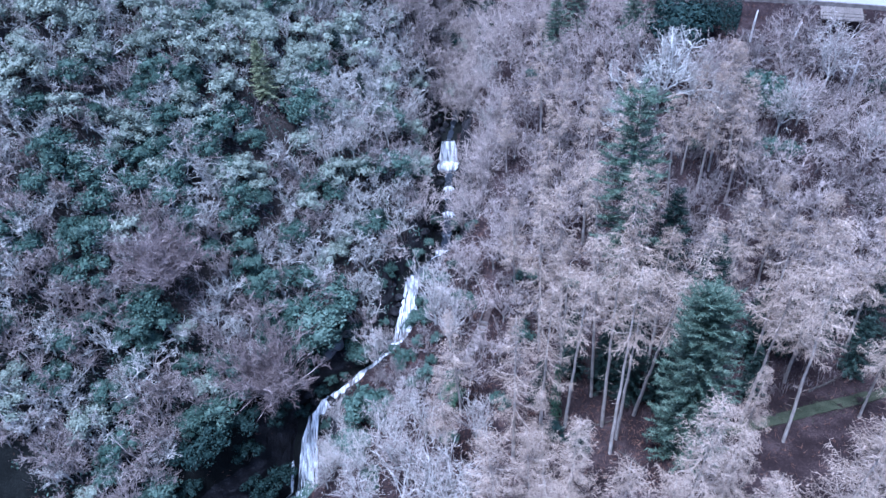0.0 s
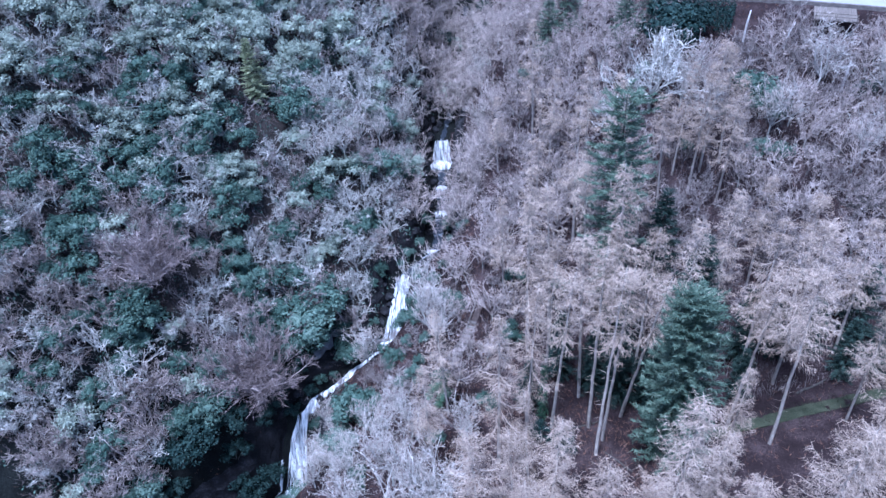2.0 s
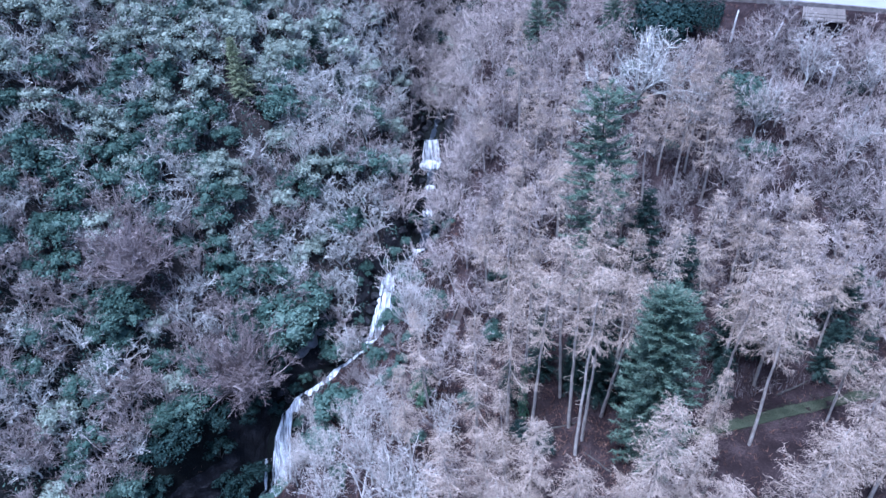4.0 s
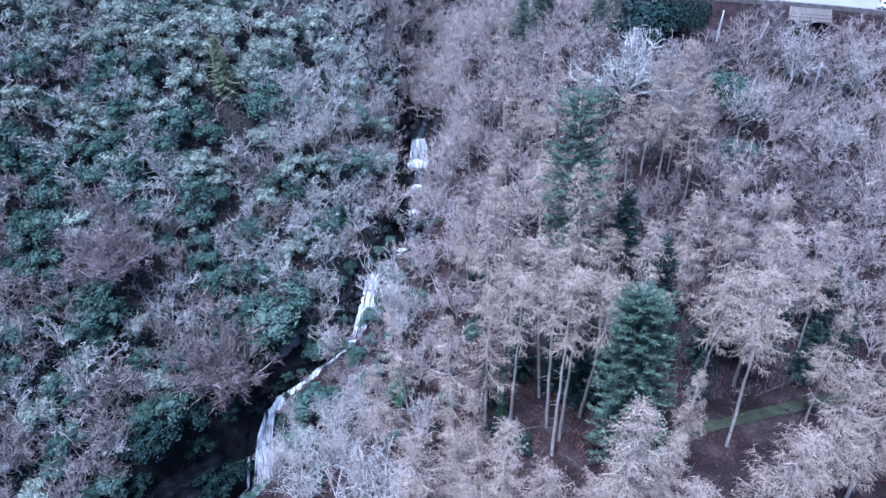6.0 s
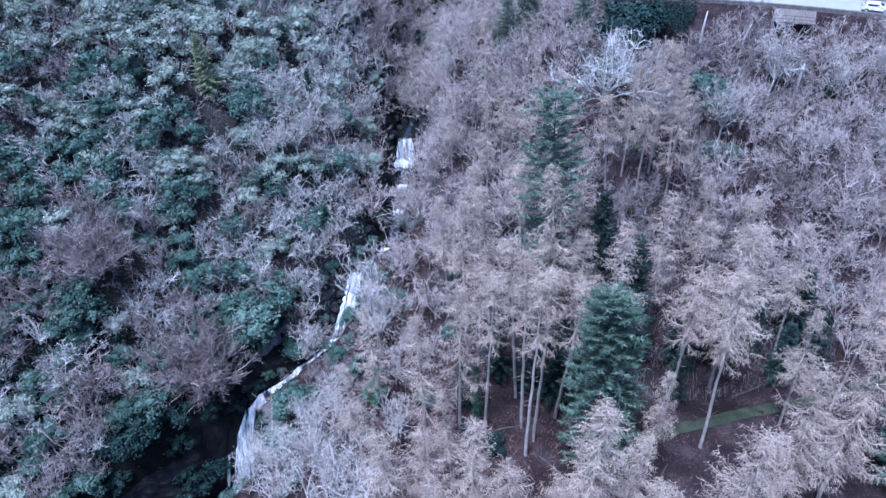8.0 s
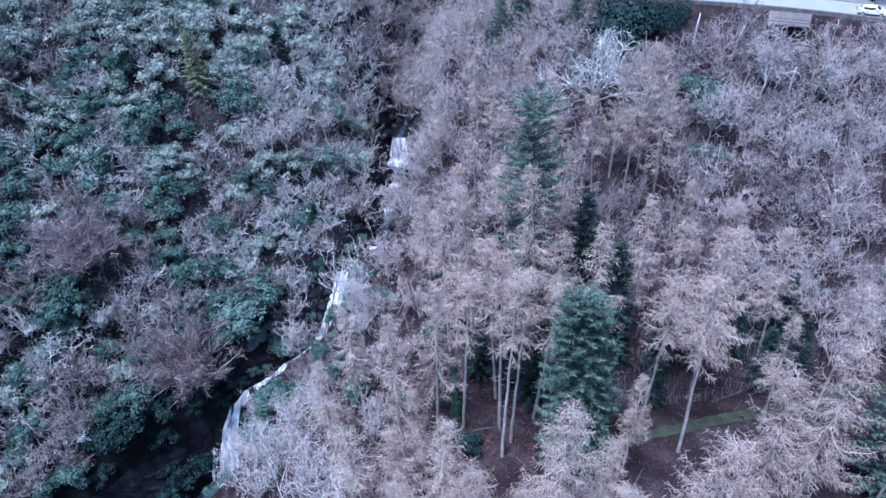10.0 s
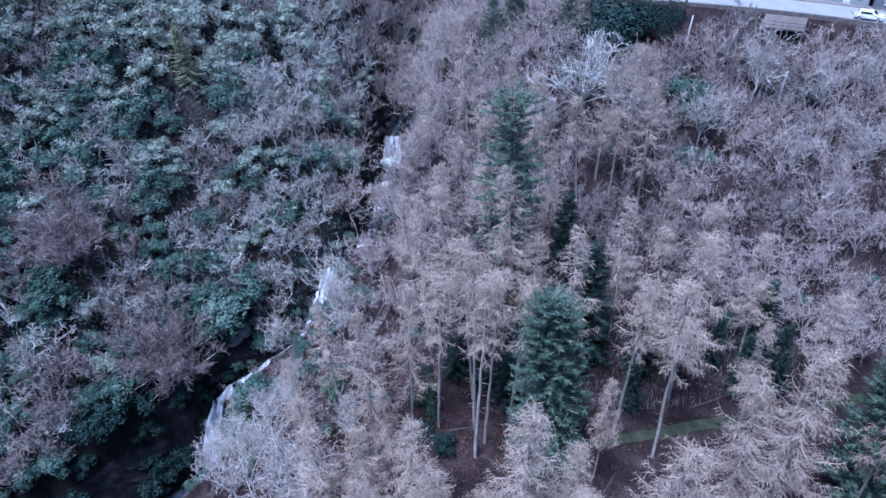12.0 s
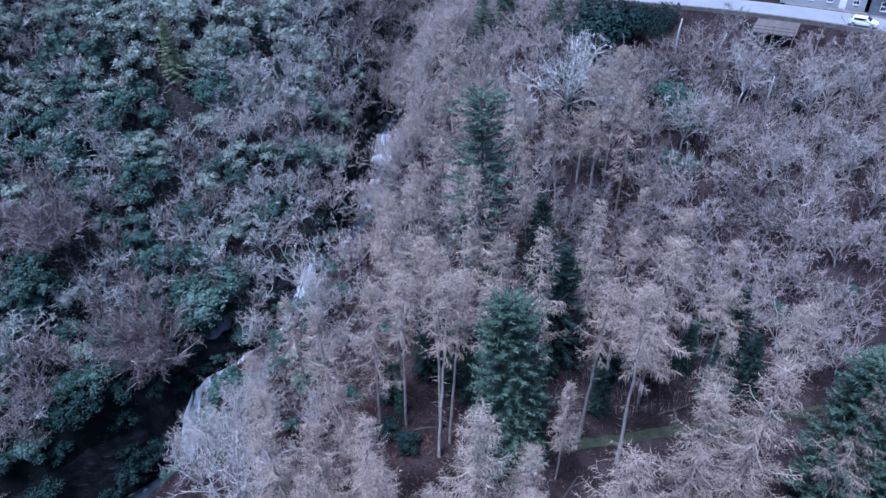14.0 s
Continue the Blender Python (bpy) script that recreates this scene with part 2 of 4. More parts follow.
# ---- builders for plants ----
class Build:
    """Collects tubes, blades and leaves into one mesh."""

    def __init__(self, rng):
        self.v, self.f, self.r = [], [], rng

    def tube(self, pts, radii, sides=5):
        base = len(self.v)
        for i, p in enumerate(pts):
            a = (pts[min(i + 1, len(pts) - 1)] - pts[max(i - 1, 0)]).normalized()
            u = a.orthogonal().normalized()
            w = a.cross(u)
            for k in range(sides):
                c = 2 * math.pi * k / sides
                self.v.append(tuple(p + radii[i] * (math.cos(c) * u + math.sin(c) * w)))
        for i in range(len(pts) - 1):
            for k in range(sides):
                a, b = base + i * sides + k, base + i * sides + (k + 1) % sides
                self.f.append((a, b, b + sides, a + sides))
        self.f.append(tuple(base + (len(pts) - 1) * sides + k for k in range(sides)))

    def blade(self, p, q, w):
        """A thin twig from p to q: one pointed sliver."""
        a = q - p
        r = self.r
        s = a.cross(Vector((r.uniform(-1, 1), r.uniform(-1, 1), r.uniform(-1, 1))))
        if s.length < 1e-6:
            return
        s = s.normalized() * w * 0.5
        n = len(self.v)
        self.v += [tuple(p - s), tuple(p + s), tuple(q)]
        self.f.append((n, n + 1, n + 2))

    def ribbon(self, pts, w0, w1=0.0):
        """A thin crooked branch: a flat strip that narrows to w1."""
        r, n = self.r, len(self.v)
        axis = Vector((r.uniform(-1, 1), r.uniform(-1, 1), r.uniform(-1, 1)))
        m = len(pts) - 1
        for i in range(m):
            a = pts[i + 1] - pts[i]
            s = a.cross(axis)
            s = s.normalized() * 0.5 * (w0 + (w1 - w0) * i / m) if s.length > 1e-6 else Vector((w0 * 0.5, 0, 0))
            self.v += [tuple(pts[i] - s), tuple(pts[i] + s)]
        self.v.append(tuple(pts[-1]))
        for i in range(m - 1):
            k = n + 2 * i
            self.f.append((k, k + 1, k + 3, k + 2))
        k = n + 2 * (m - 1)
        self.f.append((k, k + 1, k + 2))

    def leaf(self, c, nrm, size, ratio=0.5):
        r = self.r
        t = nrm.cross(Vector((r.uniform(-1, 1), r.uniform(-1, 1), r.uniform(-1, 1))))
        if t.length < 1e-6:
            return
        t = t.normalized() * size * 0.5
        b = nrm.cross(t).normalized() * size * 0.5 * ratio
        n = len(self.v)
        self.v += [tuple(c - t), tuple(c + b), tuple(c + t), tuple(c - b)]
        self.f.append((n, n + 1, n + 2, n + 3))

    def ob(self, name, material, parent=None, smooth=False):
        return mesh_ob(name, self.v, self.f, material, parent, smooth)


def rv(r, z0=-1.0, z1=1.0):
    while True:
        v = Vector((r.uniform(-1, 1), r.uniform(-1, 1), r.uniform(z0, z1)))
        if 0.05 < v.length < 1:
            return v.normalized()


def crook(r, p, d, length, n, bend, rise=0.0):
    """A crooked line of n pieces."""
    pts, d = [p.copy()], d.normalized()
    for _ in range(n):
        d = (d + rv(r) * bend + Vector((0, 0, rise))).normalized()
        pts.append(pts[-1] + d * (length / n))
    return pts


def taper(r0, r1, n):
    return [r0 + (r1 - r0) * i / n for i in range(n + 1)]


def build_larch(r, h=24.0, crown=0.6, wide=3.6, bark=None, twig=None, lean=0.6, power=0.62):
    """Bare larch: straight pole, separate boughs that droop and turn up at the tip, hung with side twigs."""
    tree = new("larch_tree")
    t = Build(r)
    bx, by = r.uniform(-1, 1) * lean, r.uniform(-1, 1) * lean
    line = [Vector((bx * (i / 10) ** 1.6 + r.uniform(-.06, .06), by * (i / 10) ** 1.6 + r.uniform(-.06, .06), h * i / 10 - (0.8 if i == 0 else 0))) for i in range(11)]
    t.tube(line, [0.0088 * h * (1 - 0.93 * i / 10) + 0.01 for i in range(11)], 6)
    t.ob("trunk", bark or M_LARCH_BARK, tree, True)

    def at(z):
        k = max(0.0, min(9.999, z / h * 10))
        i = int(k)
        return line[i].lerp(line[i + 1], k - i)

    b, tw = Build(r), Build(r)
    z, ang = h * (1 - crown), r.uniform(0, 6)
    for _ in range(int(h * 1.1)):
        zz = r.uniform(h * 0.2, h * (1 - crown))
        a = r.uniform(0, 6.28)
        d = Vector((math.cos(a), math.sin(a), r.uniform(-.35, .05)))
        b.ribbon(crook(r, at(zz), d, r.uniform(0.3, 1.4), 3, 0.25), 0.035, 0.015)
    while z < h * 0.985:
        u = (z - h * (1 - crown)) / (h * crown)
        full = min(1, 0.5 + 2.4 * u) * (1 - u) ** power
        ln = wide * full * r.uniform(0.55, 1.18) + 0.35
        ang += 2.4 + r.uniform(-.5, .5)
        d = Vector((math.cos(ang), math.sin(ang), 0.35 * u - 0.1))
        n = 6
        droop = r.uniform(0.16, 0.42) * (1 - 0.65 * u)
        pts = []
        for i in range(n + 1):
            s = i / n
            pts.append(at(z) + d * (ln * s) + Vector((0, 0, ln * (-droop * 3.2 * s * (1 - s) - droop * s + 0.14 * s ** 3))) + rv(r) * 0.035 * ln * s)
        b.ribbon(pts, 0.055 + 0.012 * ln, 0.03)
        side = Vector((-d.y, d.x, 0))
        m = max(9, int(ln * 9))
        for j in range(m):
            s = 0.08 + 0.92 * (j + r.random()) / m
            k = min(n - 1, int(s * n))
            p = pts[k].lerp(pts[k + 1], min(1.0, s * n - k))
            out = side * (1 if j % 2 else -1)
            a = (out * r.uniform(0.4, 1) + d * r.uniform(0.3, 1.0) + Vector((0, 0, r.uniform(-1.0, 0.15)))).normalized()
            q = p + a * r.uniform(0.5, 1.25) * (0.55 + 0.55 * (1 - s)) * min(1.15, 0.45 + ln / 3.2)
            tw.blade(p, q, 0.052)
            for _ in range(4):
                c = p.lerp(q, r.uniform(0.15, 1.0))
                tw.blade(c, c + (rv(r) * 0.7 + a * 0.7 + Vector((0, 0, -0.35))).normalized() * r.uniform(0.25, 0.65), 0.038)
        z += r.choice((0.05, 0.07, 0.1, 0.14, 0.6)) * (1.25 - 0.5 * u) * h / 24
    tagged(b.ob("bough", M_LARCH_BOUGH, tree), kind="stuff")
    tagged(tw.ob("crown", twig or M_LARCH_TWIG, tree), kind="stuff")
    return tree


def build_bare(r, name="oak_tree", h=8.0, spread_w=3.5, limb=None, twig=None, gnarl=0.45, limbs=6, subs=6, thirds=5, twigs=3, twig_len=0.9, stem=0.3, radius=0.16, rise=0.12,
               width=0.1, fan=0.0, bark=None):
    """Bare broadleaf: forked trunk, crooked limbs and branches of one bark, three orders of finer twigs at their ends."""
    tree = new(name)
    t, b, tw = Build(r), Build(r), Build(r)
    top = Vector((r.uniform(-.4, .4), r.uniform(-.4, .4), h * stem))
    stem_pts = [Vector((0, 0, -0.8)), Vector((r.uniform(-.1, .1), r.uniform(-.1, .1), h * stem * 0.5)), top]
    t.tube(stem_pts, [radius * 1.35, radius, radius * 0.85], 6)
    for i in range(limbs):
        a = 2.4 * i + r.uniform(-.4, .4)
        out = math.sqrt((i + 0.5) / limbs) * r.uniform(0.85, 1.1)
        d = Vector((math.cos(a) * out * spread_w, math.sin(a) * out * spread_w, h * (1 - stem) * (1.0 - 0.5 * out * out) * r.uniform(0.85, 1.05)))
        start = stem_pts[1].lerp(top, r.uniform(0.3, 1.0))
        pts = crook(r, start, d, d.length * r.uniform(0.85, 1.05), 6, gnarl * 0.8, rise)
        b.tube(pts, taper(radius * 0.5, width * 0.36, 6), 3)
        for j in range(subs):
            k = r.uniform(1.4, 5.95)
            p = pts[int(k)].lerp(pts[int(k) + 1], k - int(k))
            fwd = (pts[int(k) + 1] - pts[int(k)]).normalized()
            l2 = h * r.uniform(0.14, 0.30) * (1.25 - k / 10)
            p2 = crook(r, p, fwd * (0.6 + fan) + rv(r, -0.4, 1.0) * (1 - 0.45 * fan), l2, 4, gnarl, rise)
            b.ribbon(p2, width, width * 0.55)
            for _ in range(thirds):
                k3 = r.uniform(0.6, 3.98)
                p3 = p2[int(k3)].lerp(p2[int(k3) + 1], k3 - int(k3))
                f3 = (p2[int(k3) + 1] - p2[int(k3)]).normalized()
                q3 = crook(r, p3, f3 * (0.8 + fan) + rv(r, -0.5, 1.0) * (1 - 0.4 * fan), l2 * r.uniform(0.3, 0.6), 2, gnarl, rise)
                (b if r.random() < 0.35 else tw).ribbon(q3, width * 0.68, width * 0.42)
                for _ in range(twigs):
                    s = q3[1].lerp(q3[2], r.uniform(-0.3, 1))
                    tw.blade(s, s + (f3 * (0.7 + fan) + rv(r, -0.6, 1)).normalized() * twig_len * r.uniform(0.25, 0.7), width * 0.5)
    t.ob("trunk", bark or M_LICHEN_BARK, tree, True)
    tagged(b.ob("branch", limb or M_LICHEN_LIMB, tree), kind="stuff")
    tagged(tw.ob("crown", twig or M_LICHEN_TWIG, tree), kind="stuff")
    return tree


ICO_V = [Vector(v).normalized() for g in ((-1, 1), (1, 1), (-1, -1), (1, -1)) for v in ((g[0], g[1] * 1.618, 0), (0, g[0], g[1] * 1.618), (g[1] * 1.618, 0, g[0]))]
ICO_F = [f for f in itertools.combinations(range(12), 3) if all(1.0 < (ICO_V[a] - ICO_V[b]).length < 1.1 for a, b in itertools.combinations(f, 2))]


def build_evergreen(r, name="rhododendron_bush", h=4.5, wide=2.6, lobes=8, leaves=200, size=0.34, leaf=None, low=0.3):
    """Broadleaf evergreen: stems and a crown of close, ragged leafy lobes from top to skirt."""
    tree = new(name)
    t, c = Build(r), Build(r)
    for i in range(lobes):
        a, q = 2.4 * i + r.uniform(-.5, .5), (i + 0.3) / lobes
        rad = wide * 0.8 * math.sin(math.pi * 0.55 * math.sqrt(q)) * r.uniform(0.7, 1.15)
        zc = h * (low + (0.82 - low) * math.cos(math.pi * 0.5 * q) ** 0.8) * r.uniform(0.85, 1.12)
        cen = Vector((math.cos(a) * rad, math.sin(a) * rad, zc))
        t.tube([Vector((r.uniform(-.2, .2), r.uniform(-.2, .2), -0.5)), cen * 0.45 + rv(r) * 0.2, cen], [0.09, 0.05, 0.02], 3)
        ax = Vector((r.uniform(0.75, 1.3), r.uniform(0.75, 1.3), r.uniform(0.6, 0.95))) * wide * r.uniform(0.38, 0.52)
        n0 = len(c.v)
        for v in ICO_V:
            k = r.uniform(0.35, 0.6)
            c.v.append((cen.x + v.x * ax.x * k, cen.y + v.y * ax.y * k, cen.z + v.z * ax.z * k))
        c.f += [tuple(n0 + k for k in f) for f in ICO_F]
        off = Vector((r.uniform(0, 90), r.uniform(0, 90), r.uniform(0, 90)))
        for _ in range(leaves):
            n = rv(r, -0.45, 1.0)
            k = 0.86 + 0.55 * noise.noise(n * 1.7 + off) + r.uniform(-0.2, 0.12)
            p = cen + Vector((n.x * ax.x, n.y * ax.y, n.z * ax.z)) * k
            nn = (n * 0.75 + Vector((0, 0, 0.35)) + rv(r) * 0.75).normalized()
            e = nn.cross(rv(r)).normalized() * size * r.uniform(0.6, 1.25)
            f = nn.cross(e) * r.uniform(0.3, 0.5)
            m = len(c.v)
            c.v += [tuple(p - e * 0.5 - f), tuple(p - e * 0.3 + f), tuple(p + e * 0.6)]
            c.f.append((m, m + 1, m + 2))
    tagged(t.ob("stem", M_DARK_BARK, tree), kind="stuff")
    tagged(c.ob("crown", leaf or M_EVERGREEN, tree), kind="stuff")
    return tree


def build_fir(r, name="fir_tree", h=20.0, wide=3.2, crown=0.9, needle=None, gap=0.32, shape=((0, 0.7), (0.15, 1), (1, 0.05)), dense=20, bough=5, rise=0.0):
    """Evergreen conifer: pole and whorls of boughs edged with needle sprays, as wide at each height as its shape says."""
    tree = new(name)
    t = Build(r)
    line = [Vector((r.uniform(-.05, .05), r.uniform(-.05, .05), h * i / 8 - (0.8 if i == 0 else 0))) for i in range(9)]
    t.tube(line, [0.011 * h * (1 - 0.94 * i / 8) + 0.01 for i in range(9)], 6)
    t.ob("trunk", M_DARK_BARK, tree, True)
    c = Build(r)
    z, ang = h * (1 - crown), r.uniform(0, 6)
    us, ws = zip(*shape)
    while z < h * 0.99:
        u = (z - h * (1 - crown)) / (h * crown)
        full = float(np.interp(u, us, ws))
        for _ in range(bough):
            ang += 6.283 / bough + r.uniform(-.35, .35)
            ln = wide * full * r.uniform(0.6, 1.15) + 0.2
            d = Vector((math.cos(ang), math.sin(ang), rise + 0.4 * u - 0.12))
            zz = z + r.uniform(-1.4, 1.4) * min(0.32, gap)
            pts = [Vector((0, 0, zz)) + d * ln * s + Vector((0, 0, -0.3 * ln * s * (1 - s) - 0.10 * ln * s * (1 - u))) + rv(r) * 0.05 * ln * s for s in (0, .33, .66, 1)]
            c.ribbon(pts, 0.06, 0.03)
            m = max(6, int(ln * dense))
            for j in range(m):
                s = 0.12 + 0.88 * (j + r.random()) / m
                k = min(2, int(s * 3))
                p = pts[k].lerp(pts[k + 1], min(1.0, s * 3 - k))
                side = Vector((-d.y, d.x, 0)) * (1 if j % 2 else -1)
                q = p + (side * r.uniform(0.3, 1) + d * 0.7 + Vector((0, 0, r.uniform(-.3, .35)))).normalized() * (0.3 + 0.4 * (1.15 - s)) * r.uniform(0.7, 1.3)
                c.blade(p, q, 0.11)
                c.blade(p.lerp(q, 0.3), q + rv(r) * 0.35, 0.08)
        z += gap * (1.15 - 0.5 * u) * r.uniform(0.8, 1.25)
    tagged(c.ob("crown", needle or M_FIR, tree), kind="stuff")
    return tree


MODELS, NOMINAL = {}, {}


def plant(kind, maker, x, y, h, label, category, group, rng, tilt=2.0, z=None, turn=None):
    """Sets one plant of a kind on the ground at x, y, h metres high; plants of a kind share their meshes."""
    m = Matrix.LocRotScale((x, y, (gz(x, y) if z is None else z)),
                           Euler((radians(rng.uniform(-tilt, tilt)), radians(rng.uniform(-tilt, tilt)), rng.uniform(0, 6.283) if turn is None else turn)), None)
    if kind not in MODELS:
        MODELS[kind] = maker()
        tagged(MODELS[kind], label, category, group)
        NOMINAL[kind] = max(v.co.z for ch in MODELS[kind].children for v in ch.data.vertices)
        ob = MODELS[kind]
    else:
        ob = copy_thing(MODELS[kind], m)
        tagged(ob, label, category, group)
    s = h / NOMINAL[kind]
    ob.matrix_basis = m @ Matrix.Diagonal((s, s, s, 1))
    return ob

# ---- the wood ----
wr = random.Random(7)
TAKEN = []


def free(x, y, gap):
    if 112 < y < 127.5 and -4.2 < x - float(sx(y)) < (4.2 if y > 121 else 6.5):
        return False
    if 108 < y <= 112 and abs(x - float(sx(y))) < 3.6 or 84 < y < 93 and -5.2 < x < 0.6:
        return False
    if 64 < y < 80 and abs(x + 10.2 - 0.2 * (80 - y)) < 1.7:
        return False
    for a, b, g in TAKEN:
        if (a - x) ** 2 + (b - y) ** 2 < (0.5 * (gap + g)) ** 2:
            return False
    TAKEN.append((x, y, gap))
    return True


def larch(x, y, h, v=None, foot=None):
    v = wr.randrange(5) if v is None else v
    crown, wide, power = ((0.46, 2.8, 0.6), (0.58, 3.5, 0.9), (0.68, 4.0, 1.0), (0.40, 2.7, 0.6), (0.72, 4.7, 0.6))[v]
    TAKEN.append((x, y, 3.2))
    ob = plant("larch%d" % v, lambda: build_larch(random.Random(100 + v), 24.0, crown, wide, power=power), x, y, h,
                 "tall leafless larch with straw-coloured drooping twigs", "larch", "larches on the bank", wr, 2.5)
    if foot:
        z = gz(*foot)
        axis = Vector((x - foot[0], y - foot[1], gz(x, y) + h - z))
        turn = Vector((0, 0, 1)).rotation_difference(axis).to_matrix().to_4x4()
        k = axis.length / NOMINAL["larch%d" % v]
        ob.matrix_basis = Matrix.Translation((*foot, z)) @ turn @ Matrix.Diagonal((k, k, k, 1))
    return ob


def oak(x, y, h):
    v, low = wr.randrange(5), y < 82 and wr.random() < 0.75
    if low:
        return plant("brown_oak%d" % v, lambda: build_bare(random.Random(220 + v), "oak_tree", 7.0, 3.8, M_HAZEL_LIMB, M_BROWN_TWIG, 0.42, 10, 6, 5, 3, 0.8, 0.16, 0.11, 0.0, 0.088), x, y, h,
                     "gnarled leafless oak with brown-grey twigs", "oak tree", "oaks on the steep slope", wr, 6)
    return plant("oak%d" % v, lambda: build_bare(random.Random(200 + v), "oak_tree", 7.0, 3.8, M_LICHEN_LIMB, M_LICHEN_TWIG, 0.45, 10, 6, 5, 3, 0.8, 0.16, 0.12, 0.0, 0.094), x, y, h,
                 "gnarled leafless oak with pale grey lichen on its twigs", "oak tree", "oaks on the steep slope", wr, 6)


def hazel(x, y, h):
    v = wr.randrange(4)
    return plant("hazel%d" % v, lambda: build_bare(random.Random(250 + v), "hazel_tree", 5.5, 3.4, M_HAZEL_LIMB, M_HAZEL, 0.4, 10, 6, 4, 4, 0.8, 0.12, 0.07, 0.0, 0.076), x, y, h,
                 "many-stemmed leafless hazel with dull brown-grey twigs", "hazel", "hazels in the wood", wr, 6)


def rowan(x, y, h):
    v = wr.randrange(3)
    return plant("rowan%d" % v, lambda: build_bare(random.Random(260 + v), "rowan_tree", 5.5, 3.3, M_HAZEL_LIMB, M_HAZEL, 0.36, 10, 6, 4, 4, 0.8, 0.14, 0.07, 0.0, 0.076), x, y, h,
                 "small leafless rowan with grey-brown twigs", "rowan", "rowans in the wood", wr, 6)


def birch(x, y, h):
    v = wr.randrange(4)
    return plant("birch%d" % v, lambda: build_bare(random.Random(300 + v), "birch_tree", 9.0, 4.2, M_PINK_LIMB, M_PINK_TWIG, 0.36, 11, 6, 4, 4, 1.1, 0.16, 0.08, 0.01, 0.08), x, y, h,
                 "bare broadleaf tree with fine pinkish-grey twigs", "bare tree", "bare trees on the slopes", wr, 5)


def alder(x, y, h):
    v = wr.randrange(2)
    TAKEN.append((x, y, 6.0))
    return plant("alder%d" % v, lambda: build_bare(random.Random(400 + v), "alder_tree", 8.0, 4.9, M_ALDER_LIMB, M_PURPLE_TWIG, 0.2, 44, 11, 7, 4, 1.0, 0.10, 0.12, 0.0, 0.07, 0.3, M_DARK_BARK), x, y, h,
                 "domed leafless tree with dense purple-brown twigs", "bare tree", "domed bare trees", wr, 3)


def rhodo(x, y, h):
    v = wr.randrange(5)
    return plant("rhodo%d" % v, lambda: build_evergreen(random.Random(500 + v), h=4.5, wide=2.6 + 0.15 * v, lobes=8 + v % 3), x, y, h,
                 "dense evergreen bush with dark blue-green leaves", "evergreen bush", "evergreen bushes in the gorge", wr, 8)


def greytree(x, y, h):
    v = wr.randrange(4)
    return plant("holm%d" % v, lambda: build_evergreen(random.Random(540 + v), "evergreen_tree", 5.4, 3.0, 8 + v % 3, 200, 0.32, M_GREY_LEAF, 0.26), x, y, h,
                 "rounded evergreen tree with grey-green leaves", "evergreen tree", "grey-green trees on the slope", wr, 6)


CONE = ((0, 0.75), (0.15, 1), (0.6, 0.62), (1, 0.05))
DOME = ((0, 0.95), (0.3, 1), (0.6, 0.86), (0.82, 0.72), (0.94, 0.52), (1, 0.2))
TIERS = ((0, 0.7), (0.3, 0.9), (0.66, 1), (0.72, 0.8), (0.74, 0.5), (0.85, 0.45), (0.88, 0.85), (0.93, 0.7), (1, 0.06))
FIRS = ((26.0, 3.3, 0.8, M_FIR, 0.85, TIERS, 15, 6, 0.05, "tall dark green fir with uneven tiers of boughs"), (22.0, 3.7, 0.97, M_FIR, 0.27, DOME, 13, 6, 0.25, "broad dense dome-topped dark green spruce"),
        (12.0, 2.4, 0.95, M_FIR_PALE, 0.3, CONE, 15, 5, 0.0, "slender conifer with yellow-green needles"), (13.0, 2.9, 0.97, M_FIR_SHADED, 0.4, CONE, 11, 5, 0.0, "low dark spruce with shade put into its needle colour"),
        (14.0, 3.6, 0.95, M_FIR, 0.5, CONE, 10, 6, 0.0, "broad dark blue-green conifer below the road"))


def fir(x, y, h, v=0):
    TAKEN.append((x, y, 5.0 if v == 2 else 3.0))
    if v == 2:
        TAKEN.append((x + 1.2, y - 3.0, 4.0))
    tall, wide, crown, needle, gap, shape, dense, bough, rise, label = FIRS[v]
    return plant("fir%d" % v, lambda: build_fir(random.Random(600 + v), "fir_tree", tall, wide, crown, needle, gap, shape, dense, bough, rise), x, y, h, label, "fir", "conifers", wr, 1.5)


# where the trunks of leaning larches stand, by the place of the top
FEET = {(18.9, 57.4): (17.6, 54.9), (16.0, 58.5): (16.3, 57.0), (17.6, 56.2): (16.5, 52.9), (22.0, 55.0): (20.6, 58.6), (12.6, 57.0): (11.8, 57.6), (33.9, 55.7): (33.0, 56.1), (38.4, 55.5): (37.2, 53.4)}
